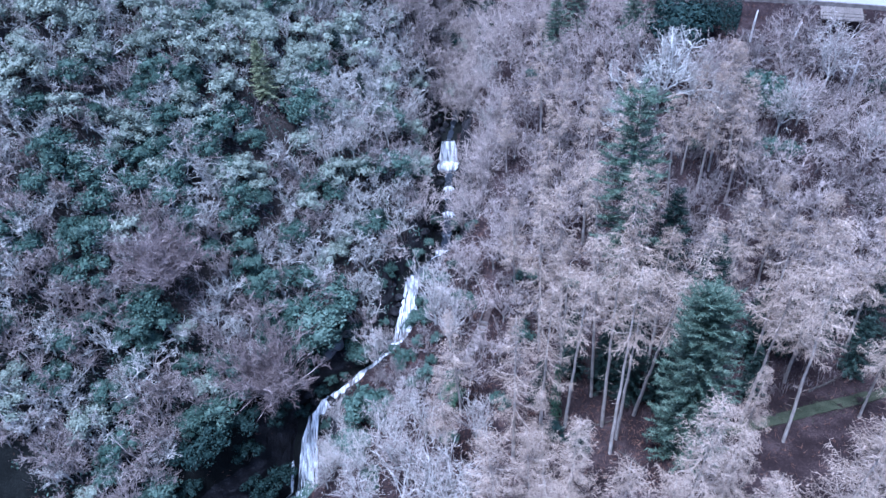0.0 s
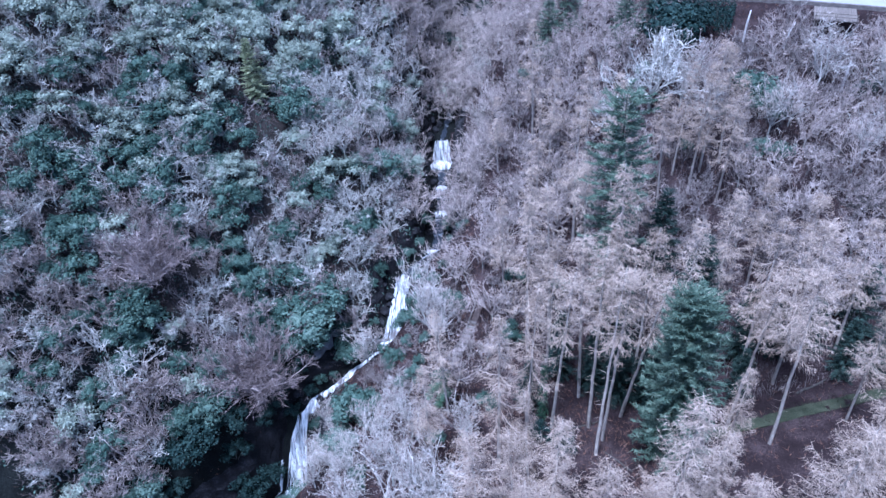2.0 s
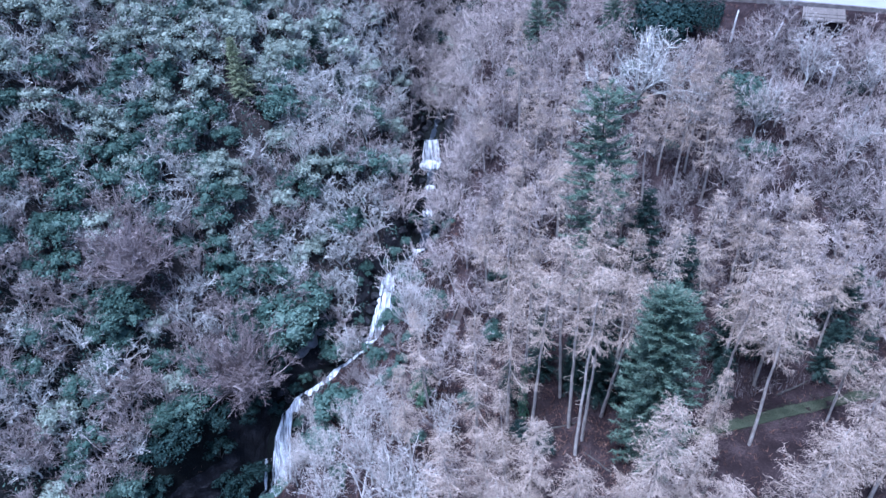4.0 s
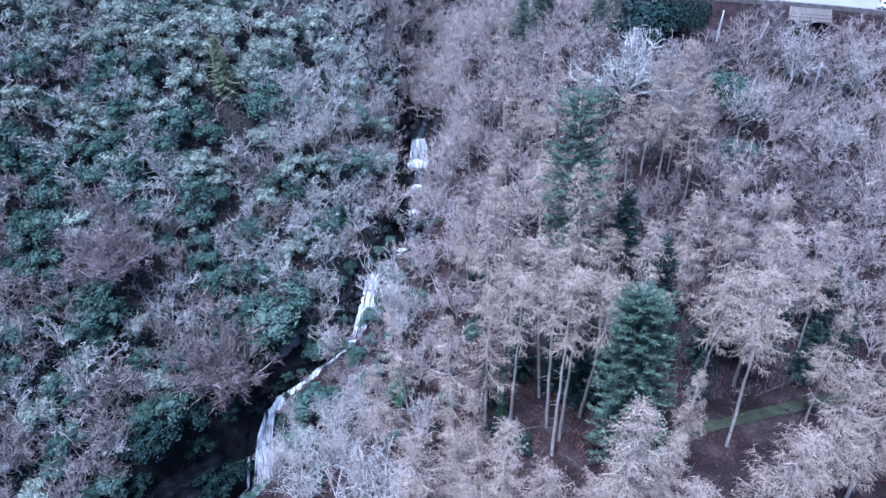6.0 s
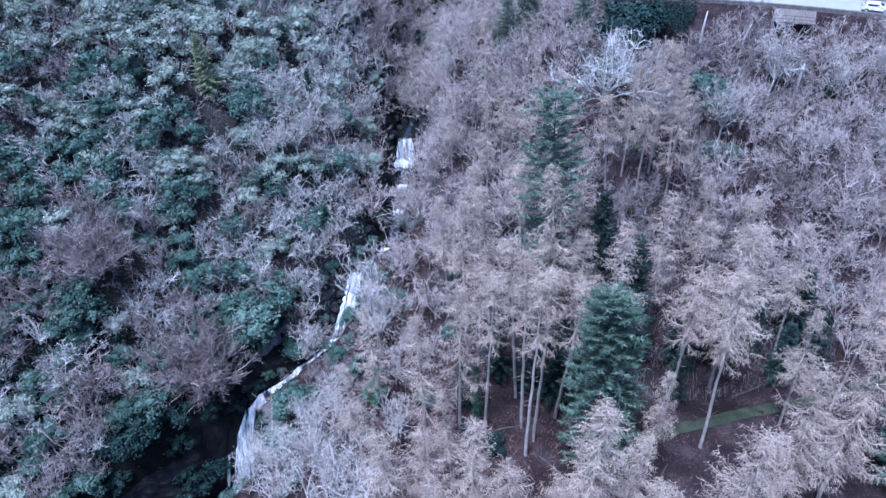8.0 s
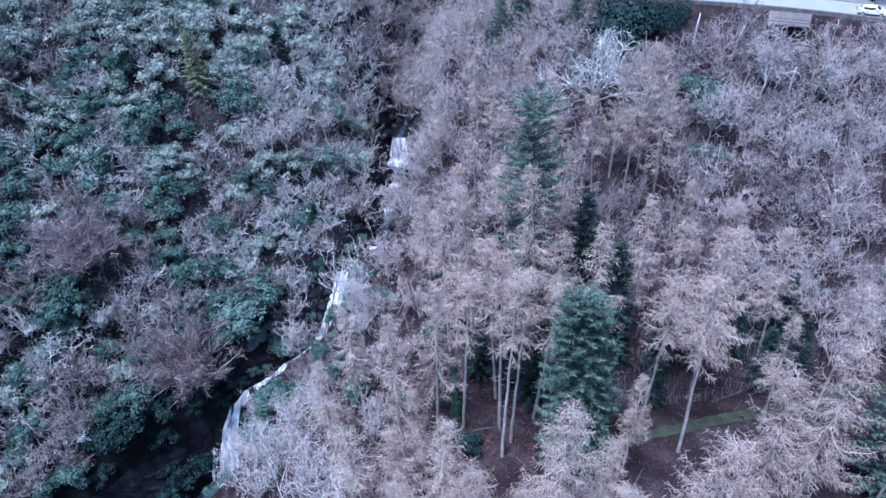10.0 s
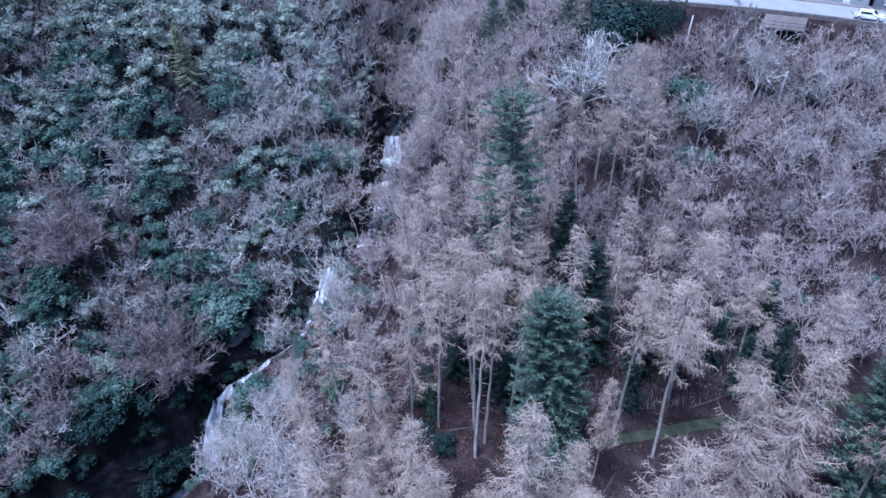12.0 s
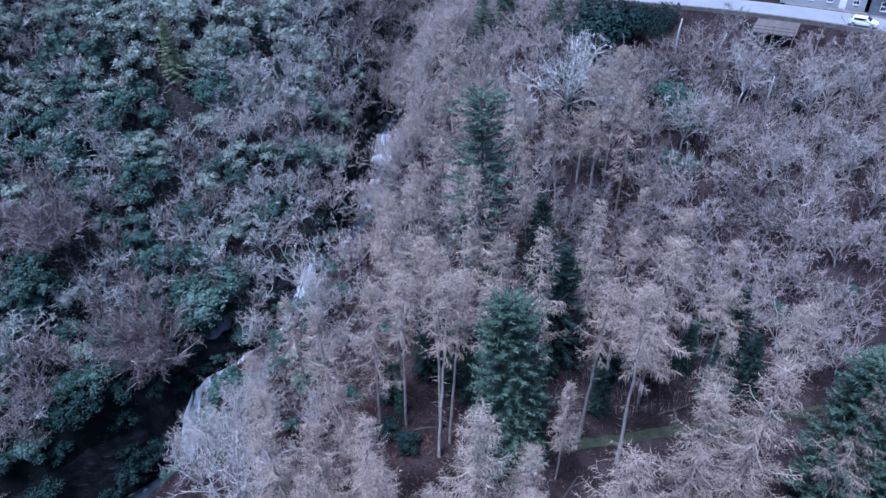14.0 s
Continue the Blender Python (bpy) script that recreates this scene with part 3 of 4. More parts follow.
# trees that stand out: place and height of the top
for x, y, top, v in ((21.4, 41.3, 33.1, 4), (16.0, 58.5, 37, 3), (17.6, 56.2, 36, 3), (22.0, 55.0, 35.5, 3), (12.6, 57.0, 35, 3), (33.9, 55.7, 36, 3), (38.4, 55.5, 36, 0),
                     (15.9, 62.2, 36, 0), (18.9, 57.4, 35.4, 3), (19.7, 65.4, 34, 1), (22.8, 62.9, 35.6, 0), (21.4, 68.3, 42, 2), (33.6, 69.2, 37, 2), (27.4, 63, 37.3, 2), (36.2, 62.9, 36.5, 1),
                     (40.6, 62.1, 37.3, 4), (47, 55.8, 30.5, 1), (33.5, 37.4, 33.8, 4), (42.4, 44, 32.8, 4), (9.7, 68.8, 37, 2), (12.8, 70.3, 37.2, 1), (5.9, 43.8, 26.5, 4),
                     (2.6, 41.2, 29, 4), (13.3, 36.6, 30, 4), (4.8, 52.4, 34, 2), (8.6, 57.2, 33, 2), (-1.3, 60.6, 27.3, 2), (9.8, 44.4, 26.5, 4), (7.0, 39.0, 26, 4), (17.8, 37.6, 26, 4), (26.5, 44.5, 25, 4), (27, 37, 27, 4), (34.7, 87.6, 45, 1), (17.7, 83.8, 41.7, 1), (36.9, 90.3, 47, 0),
                     (30.2, 50.5, 27, 1), (47.4, 45.6, 35.3, 4), (49.2, 65.3, 34.3, 1), (8, 48, 27, 1), (40, 74, 36, 1), (26, 80, 37, 2), (7, 76, 33, 1), (11, 81, 35, 0),
                     (30, 86, 42, 0), (24, 90, 43, 1), (13, 92, 39, 2), (54, 58, 33, 0), (56, 46, 33, 1), (44, 69, 36, 0), (-3, 52, 27, 1), (18, 76, 38, 0), (38.5, 86, 44, 2), (33, 90.5, 44, 2), (40, 91.5, 45.5, 1), (25.5, 92, 41.5, 2), (13.5, 104, 46.5, 2), (7.5, 100, 36, 1), (21, 96, 43.5, 2), (15.5, 97.5, 41, 1)):
    larch(x, y, top - gz(x, y), v, FEET.get((x, y)))
# conifers; most of kind 3 among the larches are added to deepen the shade
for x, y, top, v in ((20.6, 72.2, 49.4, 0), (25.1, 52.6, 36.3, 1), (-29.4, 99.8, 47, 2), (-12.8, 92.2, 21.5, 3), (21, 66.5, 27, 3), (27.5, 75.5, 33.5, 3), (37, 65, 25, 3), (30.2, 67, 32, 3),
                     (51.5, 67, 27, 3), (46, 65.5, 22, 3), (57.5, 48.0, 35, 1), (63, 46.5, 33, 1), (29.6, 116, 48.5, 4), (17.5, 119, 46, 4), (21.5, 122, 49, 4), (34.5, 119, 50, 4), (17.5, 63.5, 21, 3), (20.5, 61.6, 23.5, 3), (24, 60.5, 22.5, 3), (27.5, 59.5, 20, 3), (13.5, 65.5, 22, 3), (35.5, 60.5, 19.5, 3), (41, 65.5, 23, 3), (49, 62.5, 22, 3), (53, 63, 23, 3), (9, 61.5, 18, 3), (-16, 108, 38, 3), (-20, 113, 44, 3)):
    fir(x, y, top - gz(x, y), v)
alder(-29.2, 70.0, 14.5)
alder(-41.8, 76.0, 12)


def scatter(n, x0, x1, y0, y1, gap, fn, ok, h0, h1, tries=14):
    for _ in range(n):
        for _ in range(tries):
            x, y = wr.uniform(x0, x1), wr.uniform(y0, y1)
            if ok(x, y) and free(x, y, gap):
                fn(x, y, wr.uniform(h0, h1))
                break


def green_patch(x, y):
    return float(wob(x + 13, y + 4, 0.13)) + 0.6 * float(wob(x, y, 0.4))


def in_view(x, y):
    return -0.80 * y - 14 < x < 0.62 * y + 24


def left_ok(x, y):
    return x < float(sx(y)) - (4.5 if y > 80 else 2.8) and in_view(x, y)


def left_green(x, y):
    return x < float(sx(y)) - 3.0 and in_view(x, y) and green_patch(x, y) > -0.15


def right_ok(x, y):
    return not (36 < x < 54 and y > 108.5) and not (58 < x < 69 and y > 107) and x > float(sx(y)) + 4.5 and road_side(x, y) < -7 and in_view(x, y)


def track_y(x):
    return 48.5 + 0.21 * x


def path_x(y):
    return float(np.interp(y, [67, 73, 76.6, 83.4, 88, 101], [-0.6, 2.2, 3.6, 1.5, 1.8, 8]))


def bank_ok(x, y):
    return right_ok(x, y) and abs(y - track_y(x)) > 2.5 and not (8 < x < 20 and 50 < y < 58) and not (66 < y < 100 and abs(x - path_x(y)) < 1.6)


def slope_ok(x, y):
    return bank_ok(x, y) and y > 60 + 10 * math.sin(x * 0.1)


def ash(x, y, h):
    v = wr.randrange(3)
    return plant("ash%d" % v, lambda: build_bare(random.Random(270 + v), "ash_tree", 13.0, 5.0, M_LICHEN_LIMB, M_ASH, 0.40, 13, 8, 5, 4, 1.0, 0.2, 0.13, 0.0, 0.084), x, y, h,
                 "tall leafless tree with pale lichen-covered branches", "bare tree", "pale bare trees by the falls", wr, 4)


# tall bare trees beside the lower falls and on the near bank
for x, y, h in ((-4.6, 74.6, 13), (-2.6, 70.5, 11), (-13.6, 74.8, 9), (-5.5, 44, 15), (-1, 38.5, 15), (-10.5, 56, 10), (-8, 51, 12), (-3, 47, 13), (-12, 61, 7.5), (-7.5, 61, 8), (-14, 51, 9), (0.5, 56, 9), (25, 97, 13), (-9.0, 116, 8), (5.2, 117.5, 7), (-9.2, 124.5, 8), (6.0, 126.5, 8), (36, 101, 12), (-6, 57, 9), (56.5, 101, 13), (66, 99, 10), (73, 101, 9), (48, 95, 11), (60, 90, 10), (70, 90, 9), (38, 96, 11)):
    TAKEN.append((x, y, 2.5))
    ash(x, y, h)
for x, y, h in ((-19.5, 62, 7.5), (-18, 59.5, 8), (-17, 64.2, 7), (-20.5, 58.5, 8), (-15, 57, 8.5), (-21.6, 66.2, 7.5), (-20.2, 68.6, 6.5)):
    TAKEN.append((x, y, 2.0))
    ash(x, y, h)


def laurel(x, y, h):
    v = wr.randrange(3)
    return plant("laurel%d" % v, lambda: build_evergreen(random.Random(560 + v), "laurel_bush", 4.5, 2.7, 8, 190, 0.34, M_LAUREL_SHADED), x, y, h,
                 "dense laurel bush with deep shade put into its leaf colour", "evergreen bush", "dark bushes by the pool", wr, 8)


def holly(x, y, h):
    TAKEN.append((x, y, 3.0))
    return plant("holly", lambda: build_evergreen(random.Random(570), "holly_tree", 6.0, 2.4, 9, 220, 0.3, M_IVY, 0.25), x, y, h,
                 "bright green bushy holly among bare trees", "holly tree", "hollies", wr, 5)


for x, y, h in ((3.5, 38.5, 10), (-2.2, 62.1, 4.5)):
    holly(x, y, h)
for x, y, h in ((38.5, 112.5, 7), (40.5, 114, 6), (36, 112, 8), (10.2, 55.8, 2.6), (12.6, 53.6, 2.6), (64, 99.5, 3.0), (75, 84, 4)):
    TAKEN.append((x, y, 3.0))
    laurel(x, y, h)
for x, y, h in ((-15, 66.3, 5), (-13.8, 63.5, 5.5), (-12.5, 66, 3), (-16.5, 61, 5), (-3.2, 83.5, 2.2), (-2.0, 86.5, 1.8), (-20, 80, 7), (-22, 77.5, 7), (-24.5, 75, 6), (-26.8, 73, 4)):
    TAKEN.append((x, y, 2.5))
    rhodo(x, y, h)
for x, y, h in ((47.4, 99.6, 5.5), (48.6, 97.5, 4.5), (48.7, 91.3, 3.5), (46, 92, 3), (46.4, 101.5, 5)):
    TAKEN.append((x, y, 2.5))
    rhodo(x, y, h)
# trees that lean over the stream
for x, y, h in ((-6.6, 110.5, 7), (-6.4, 106, 7), (1.2, 104, 6.5), (-6.6, 101, 7), (1.6, 98.8, 6), (-7.2, 95.5, 6.5)):
    TAKEN.append((x, y, 1.5))
    birch(x, y, h)
for i in range(70):
    y = wr.uniform(88, 118) if i % 2 else wr.uniform(125.5, 165)
    x = float(sx(y)) + wr.choice((-1, 1)) * (wr.uniform(2.7, 4.8) if i % 2 else wr.uniform(0.8, 4.5))
    if free(x, y, 1.5):
        birch(x, y, wr.uniform(7, 10))

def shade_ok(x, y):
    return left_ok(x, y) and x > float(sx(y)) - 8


# gorge bushes whose leaf colour stands in for the deep shade here
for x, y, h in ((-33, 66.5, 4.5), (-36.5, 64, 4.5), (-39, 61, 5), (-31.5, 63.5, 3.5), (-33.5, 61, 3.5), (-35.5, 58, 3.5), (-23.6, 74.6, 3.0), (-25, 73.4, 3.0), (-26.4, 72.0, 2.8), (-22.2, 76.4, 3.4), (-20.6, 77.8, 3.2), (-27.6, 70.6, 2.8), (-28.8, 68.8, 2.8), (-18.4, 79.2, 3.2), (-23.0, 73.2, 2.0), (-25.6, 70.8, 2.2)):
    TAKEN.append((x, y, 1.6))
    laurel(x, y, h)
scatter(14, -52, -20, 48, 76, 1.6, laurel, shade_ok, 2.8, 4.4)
for x, y, h in ((-21, 95.5, 8.5), (-15, 101, 8), (-12, 104, 8), (-17, 98, 7.5), (-10, 109, 8), (-9, 100, 7)):
    TAKEN.append((x, y, 2.4))
    ash(x, y, h)
TAKEN.extend([(31.5, 102.0, 9.0), (30.5, 98.0, 5.0)])
plant("pale_ash", lambda: build_bare(random.Random(281), "ash_tree", 13.0, 8.0, M_PALE_LIMB, M_LICHEN_LIMB, 0.36, 18, 9, 5, 3, 0.9, 0.16, 0.2, 0.0, 0.11), 31.5, 101.5, 14.0,
      "spreading leafless ash with whitish lichen-covered branches", "bare tree", "pale bare trees by the falls", wr, 3)
TAKEN.append((55.0, 80.0, 4.0))
plant("dark_oak", lambda: build_bare(random.Random(284), "oak_tree", 8.0, 4.5, M_DARK_BARK, M_BROWN_TWIG, 0.42, 8, 6, 5, 4, 0.9, 0.45, 0.24, 0.0, 0.075, 0.0, M_DARK_BARK), 55.4, 80.4, 9.5,
      "leafless oak with a dark forked trunk", "oak tree", "oaks above the bank", wr, 3)
# the steep side, closed canopy
def thorn(x, y, h):
    v = wr.randrange(4)
    return plant("thorn%d" % v, lambda: build_bare(random.Random(290 + v), "hawthorn_tree", 5.0, 3.2, M_LICHEN_LIMB, M_LICHEN_TWIG, 0.45, 9, 6, 4, 3, 0.7, 0.15, 0.08, 0.0, 0.088), x, y, h,
                 "low twisted leafless hawthorn grey with lichen", "hawthorn", "hawthorns on the steep slope", wr, 8)


counts = {oak: 298, hazel: 120, rhodo: 215, greytree: 260, thorn: 230}
cells = [(x, y) for x in np.arange(-88, 4, 1.95) for y in np.arange(42, 128, 1.6)]
wr.shuffle(cells)
for cx, cy in cells:
    x, y = cx + wr.uniform(-.8, .8), cy + wr.uniform(-.65, .65)
    if not left_ok(x, y) or not free(x, y, 1.1):
        continue
    g = green_patch(x, y)
    pick = wr.random()
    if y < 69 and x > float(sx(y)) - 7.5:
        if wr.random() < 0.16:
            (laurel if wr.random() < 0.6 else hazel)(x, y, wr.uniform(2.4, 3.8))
        continue
    if x > -24 and y > 89:
        fn = oak if pick < 0.4 else thorn if pick < 0.6 else hazel if pick < 0.85 else greytree
    elif y > 88 and wr.random() < 0.45:
        fn = hazel if pick < 0.4 else greytree
    elif g > 0.25:
        fn = rhodo if pick < 0.42 else greytree if pick < 0.66 else oak
    else:
        fn = oak if pick < 0.36 else hazel if pick < 0.6 else greytree if pick < 0.88 else rhodo
    if y < 84 and fn in (greytree, hazel) and wr.random() < 0.7:
        fn = rhodo if g > 0.15 else oak
    if counts[fn] <= 0 or wr.random() < 0.12:
        fn = thorn if y > 78 or counts[oak] <= 0 else oak
    if counts[fn] <= 0:
        continue
    counts[fn] -= 1
    fn(x, y, wr.uniform(*{oak: (4.5, 7.5), hazel: (4, 6.5), rhodo: (2.8, 5), greytree: (3.2, 5.6), thorn: (3, 5)}[fn]))
scatter(80, -75, 5, 88, 165, 1.9, birch, left_ok, 6, 9)
# bushes down to the water
def brink_ok(x, y):
    return 2.3 < abs(x - float(sx(y))) < 5.5


scatter(56, -36, 2, 60, 118, 1.4, rhodo, brink_ok, 1.4, 3.0)
scatter(30, -10, 12, 128, 168, 1.5, hazel, brink_ok, 4, 7)
scatter(12, -10, 12, 128, 168, 1.5, laurel, brink_ok, 3, 5)
scatter(22, -30, 2, 72, 118, 1.5, hazel, brink_ok, 2.5, 4.5)
def head_ok(x, y):
    return -16 < x - float(sx(y)) < -0.8 and y > 127.5 or -9 < x - float(sx(y)) < -4.3


scatter(75, -16, 8, 112, 178, 1.5, rowan, head_ok, 4, 7)
scatter(45, -16, 8, 112, 178, 1.6, birch, head_ok, 6, 9)
scatter(24, -16, 8, 112, 178, 1.6, greytree, head_ok, 3.5, 6)
scatter(16, -2, 9, 98, 123, 1.7, birch, right_ok, 5, 8)
scatter(12, -2, 9, 98, 123, 1.3, hazel, right_ok, 3.5, 6)
scatter(14, -26, -8, 88, 110, 1.2, rhodo, left_ok, 3.5, 5.5)
scatter(30, -15, -2, 62, 84, 1.3, rowan, right_ok, 2.0, 3.4)
scatter(10, -15, -4, 62, 82, 1.5, rhodo, right_ok, 1.4, 2.4)
for _ in range(26):
    y = wr.uniform(64.5, 77)
    x = -10.2 + 0.2 * (80 - y) + wr.uniform(-2.4, 2.4)
    (rowan if wr.random() < 0.75 else rhodo)(x, y, wr.uniform(1.3, 2.2))
scatter(34, 7, 30, 116, 142, 1.8, birch, lambda x, y: x > float(sx(y)) + 4 and (x < 22 or road_side(x, y) < -6), 6, 9)
scatter(135, -6, 85, 62, 165, 2.4, birch, lambda x, y: slope_ok(x, y) and (y > 84 or x < 8 or x > 46), 6, 9.5)
scatter(95, 6, 88, 66, 118, 2.6, hazel, slope_ok, 4.5, 7.5)
scatter(14, -6, 12, 66, 100, 2.0, hazel, bank_ok, 2.5, 4)
scatter(45, 10, 62, 72, 104, 1.0, rowan, slope_ok, 3.2, 5.2)
scatter(24, -14, 75, 40, 120, 1.8, rhodo, lambda x, y: bank_ok(x, y) and (x < 18 or y > 62), 1.5, 3.2)

# ---- the stream: falls, rapids and pools ----
qr = random.Random(21)


def bed_line(y0, y1, pace=0.28):
    """Points down the stream bed from y1 to y0, evenly spaced along the fall."""
    ys = np.linspace(y1, y0, 4000)
    p = np.stack([sx(ys), ys, sz(ys)], 1)
    s = np.concatenate([[0], np.cumsum(np.linalg.norm(np.diff(p, axis=0), axis=1))])
    n = max(3, int(s[-1] / pace))
    return np.stack([np.interp(np.linspace(0, s[-1], n), s, p[:, k]) for k in range(3)], 1)


def water_sheet(name, y0, y1, half, material, lift=0.22, ruffle=0.12, ragged=0.25, shift=0.0, across=18, parent=None):
    half = half if isinstance(half, tuple) else (half, half)
    pts = bed_line(y0, y1)
    verts, faces = [], []
    for i, p in enumerate(pts):
        a, b = pts[max(i - 1, 0)], pts[min(i + 1, len(pts) - 1)]
        d = Vector(b - a)
        flat = Vector((d.x, d.y, 0))
        side = Vector((-flat.y, flat.x, 0)).normalized() if flat.length > 1e-4 else Vector((1, 0, 0))
        out = side.cross(d).normalized()
        if out.z < 0:
            out = -out
        w = (half[0] + (half[1] - half[0]) * i / (len(pts) - 1)) * (1 + ragged * (math.sin(i * 0.37) * math.sin(i * 0.13 + 1) + 0.4 * math.sin(i * 1.1)))
        for k in range(across + 1):
            u = 2 * k / across - 1
            q = Vector(p) + side * (u * w + shift) + out * (lift + ruffle * math.sin(k * 1.9 + 1.5 * math.sin(i * 0.09)) * (0.7 + 0.3 * math.sin(i * 0.31 + k)) - 0.35 * abs(u) ** 3)
            verts.append(tuple(q))
        if i:
            for k in range(across):
                a0 = (i - 1) * (across + 1) + k
                faces.append((a0, a0 + 1, a0 + across + 2, a0 + across + 1))
    return mesh_ob(name, verts, faces, material, parent, True)


def strands(name, y0, y1, half, n, material, parent, shift=0.0):
    """Separate threads of falling water in front of the sheet."""
    b = Build(qr)
    base = bed_line(y0, y1, 0.5)
    for _ in range(n):
        u = qr.uniform(-1, 1) * half + shift
        i0 = qr.randrange(0, max(1, len(base) // 2))
        i1 = min(len(base), i0 + qr.randrange(4, max(6, len(base))))
        pts = [Vector((p[0] + shift + (u - shift) * (0.5 + 0.5 * k / len(base)) + qr.uniform(-.06, .06), p[1] - 0.35 + qr.uniform(-.1, .1), p[2] + 0.3)) for k, p in enumerate(base[i0:i1], i0)]
        if len(pts) > 2:
            r0, m = qr.uniform(0.04, 0.10), len(pts) - 1
            b.tube(pts, [0.01 + r0 * math.sin(math.pi * (0.08 + 0.84 * k / m)) for k in range(m + 1)], 5)
    return tagged(b.ob(name, material, parent, True), kind="stuff")


def spray(x, y, z, rx, ry, rz, parent):
    """White broken water heaped at the foot of a fall."""
    bm = bmesh.new()
    bmesh.ops.create_icosphere(bm, subdivisions=3, radius=1.0)
    for v in bm.verts:
        k = 1 + 0.45 * noise.noise(v.co * 2.3 + Vector((x, y, z))) + 0.2 * noise.noise(v.co * 6 + Vector((x, y, z)))
        v.co = Vector((x + v.co.x * rx * k, y + v.co.y * ry * k, z + v.co.z * rz * k))
    me = bpy.data.meshes.new("spray")
    bm.to_mesh(me)
    bm.free()
    me.shade_smooth()
    me.materials.append(M_FOAM)
    ob = new("spray", me)
    ob.parent = parent


for nm, y0, y1, half, n, lab in (("waterfall", 120.9, 123.0, (1.05, 1.9), 70, "small white waterfall spilling over a dark rock step"),
                                 ("waterfall", 79.6, 88.2, (0.5, 1.5), 50, "long white waterfall chute between wooded banks"),
                                 ("waterfall", 65.7, 71.2, (0.7, 1.05), 60, "tall split waterfall dropping into a dark pool")):
    fall = new(nm)
    fall.location = (0, 0, 0)
    tagged(fall, lab, "waterfall", "waterfalls of the stream")
    water_sheet("veil", y0, y1, half, M_FOAM, parent=fall)
    strands("strand", y0, y1, half[1] * (1.7 if y0 < 70 else 1.25), n, M_FOAM, fall)
    spray(float(sx(y0)), y0 - 0.9, float(sz(y0)) + 0.35, half[1] * 1.3, 1.3, 1.1 if y0 > 100 else 0.5, fall)
thin = new("waterfall")
tagged(thin, "thin thread of water beside the tall fall", "waterfall", "waterfalls of the stream")
strands("strand", 65.0, 67.6, 0.3, 16, M_FOAM, thin, -2.4)
for y0, w in ((112.0, 0.9), (103.5, 1.0), (92.2, 1.5)):
    small = new("cascade")
    tagged(small, "short cascade of white water between dark boulders", "cascade", "small cascades of the stream")
    water_sheet("veil", y0, y0 + 1.1, w, M_FOAM, lift=0.5, parent=small)
    strands("strand", y0 - 0.3, y0 + 1.4, w, 14, M_FOAM, small)
tagged(water_sheet("stream_upper", 123.0, 175, 0.65, M_POOL, ragged=0.6), "fast dark stream with broken white water", "stream", kind="structure")
tagged(water_sheet("stream_middle", 88.0, 121.2, 1.1, M_POOL), "fast stream with broken white water", "stream", kind="structure")
tagged(water_sheet("stream_lower", 71.0, 80.0, 0.95, M_FOAM, ragged=0.7), "narrow chute of white water over rock", "stream", kind="structure")
tagged(water_sheet("pool", 30, 66.0, 3.4, M_POOL, lift=0.4, ruffle=0.03), "dark plunge pool below the waterfall", "pool", kind="structure")

# ---- rock walls and boulders of the gorge ----
def rock_wall(name, y0, y1, d0, d1, label):
    ys, ds = np.arange(y0, y1, 0.5), np.linspace(d0, d1, 15)
    Y, D = np.meshgrid(ys, ds, indexing="ij")
    X = sx(Y) + D
    Z = ground(X, Y)
    n1, n2 = wob(X * 1.0, Y + Z * 0.8, 1.1), wob(X + Z, Y - Z, 2.7)
    push = 0.35 + 0.5 * np.abs(n1) + 0.25 * n2
    edge = np.minimum(1, np.minimum(np.abs(D - d0), np.abs(D - d1)) / 1.2)
    sgn = np.sign(-d0 - d1)
    X2, Z2 = X + sgn * push * edge * 0.8, Z + push * edge * 0.5 - 0.3 * (1 - edge)
    v = np.stack([X2.ravel(), Y.ravel(), Z2.ravel()], 1).tolist()
    m = len(ds)
    f = [(i * m + k, i * m + k + 1, (i + 1) * m + k + 1, (i + 1) * m + k) for i in range(len(ys) - 1) for k in range(m - 1)]
    tagged(mesh_ob(name, v, f, M_ROCK_SHADED), label, "rock face", kind="structure")


rock_wall("rock_face_west", 46, 150, -6.5, -1.9, "wet slate gorge wall, its deep shade put into the colour")
rock_wall("rock_face_east", 46, 150, 1.9, 5.0, "wet slate gorge wall, its deep shade put into the colour")


def boulder_mesh(seed):
    r = random.Random(seed)
    bm = bmesh.new()
    bmesh.ops.create_icosphere(bm, subdivisions=2, radius=0.5)
    off = Vector((r.uniform(0, 50), r.uniform(0, 50), r.uniform(0, 50)))
    ax = Vector((r.uniform(0.8, 1.4), r.uniform(0.7, 1.1), r.uniform(0.5, 0.9)))
    for v in bm.verts:
        v.co *= 1 + 0.45 * noise.noise(v.co * 2.2 + off) + 0.2 * noise.noise(v.co * 5 + off)
        v.co = Vector((v.co.x * ax.x, v.co.y * ax.y, v.co.z * ax.z))
    me = bpy.data.meshes.new("boulder")
    bm.to_mesh(me)
    bm.free()
    me.materials.append(M_ROCK_SHADED)
    return me


B_MESH = [boulder_mesh(i) for i in range(6)]
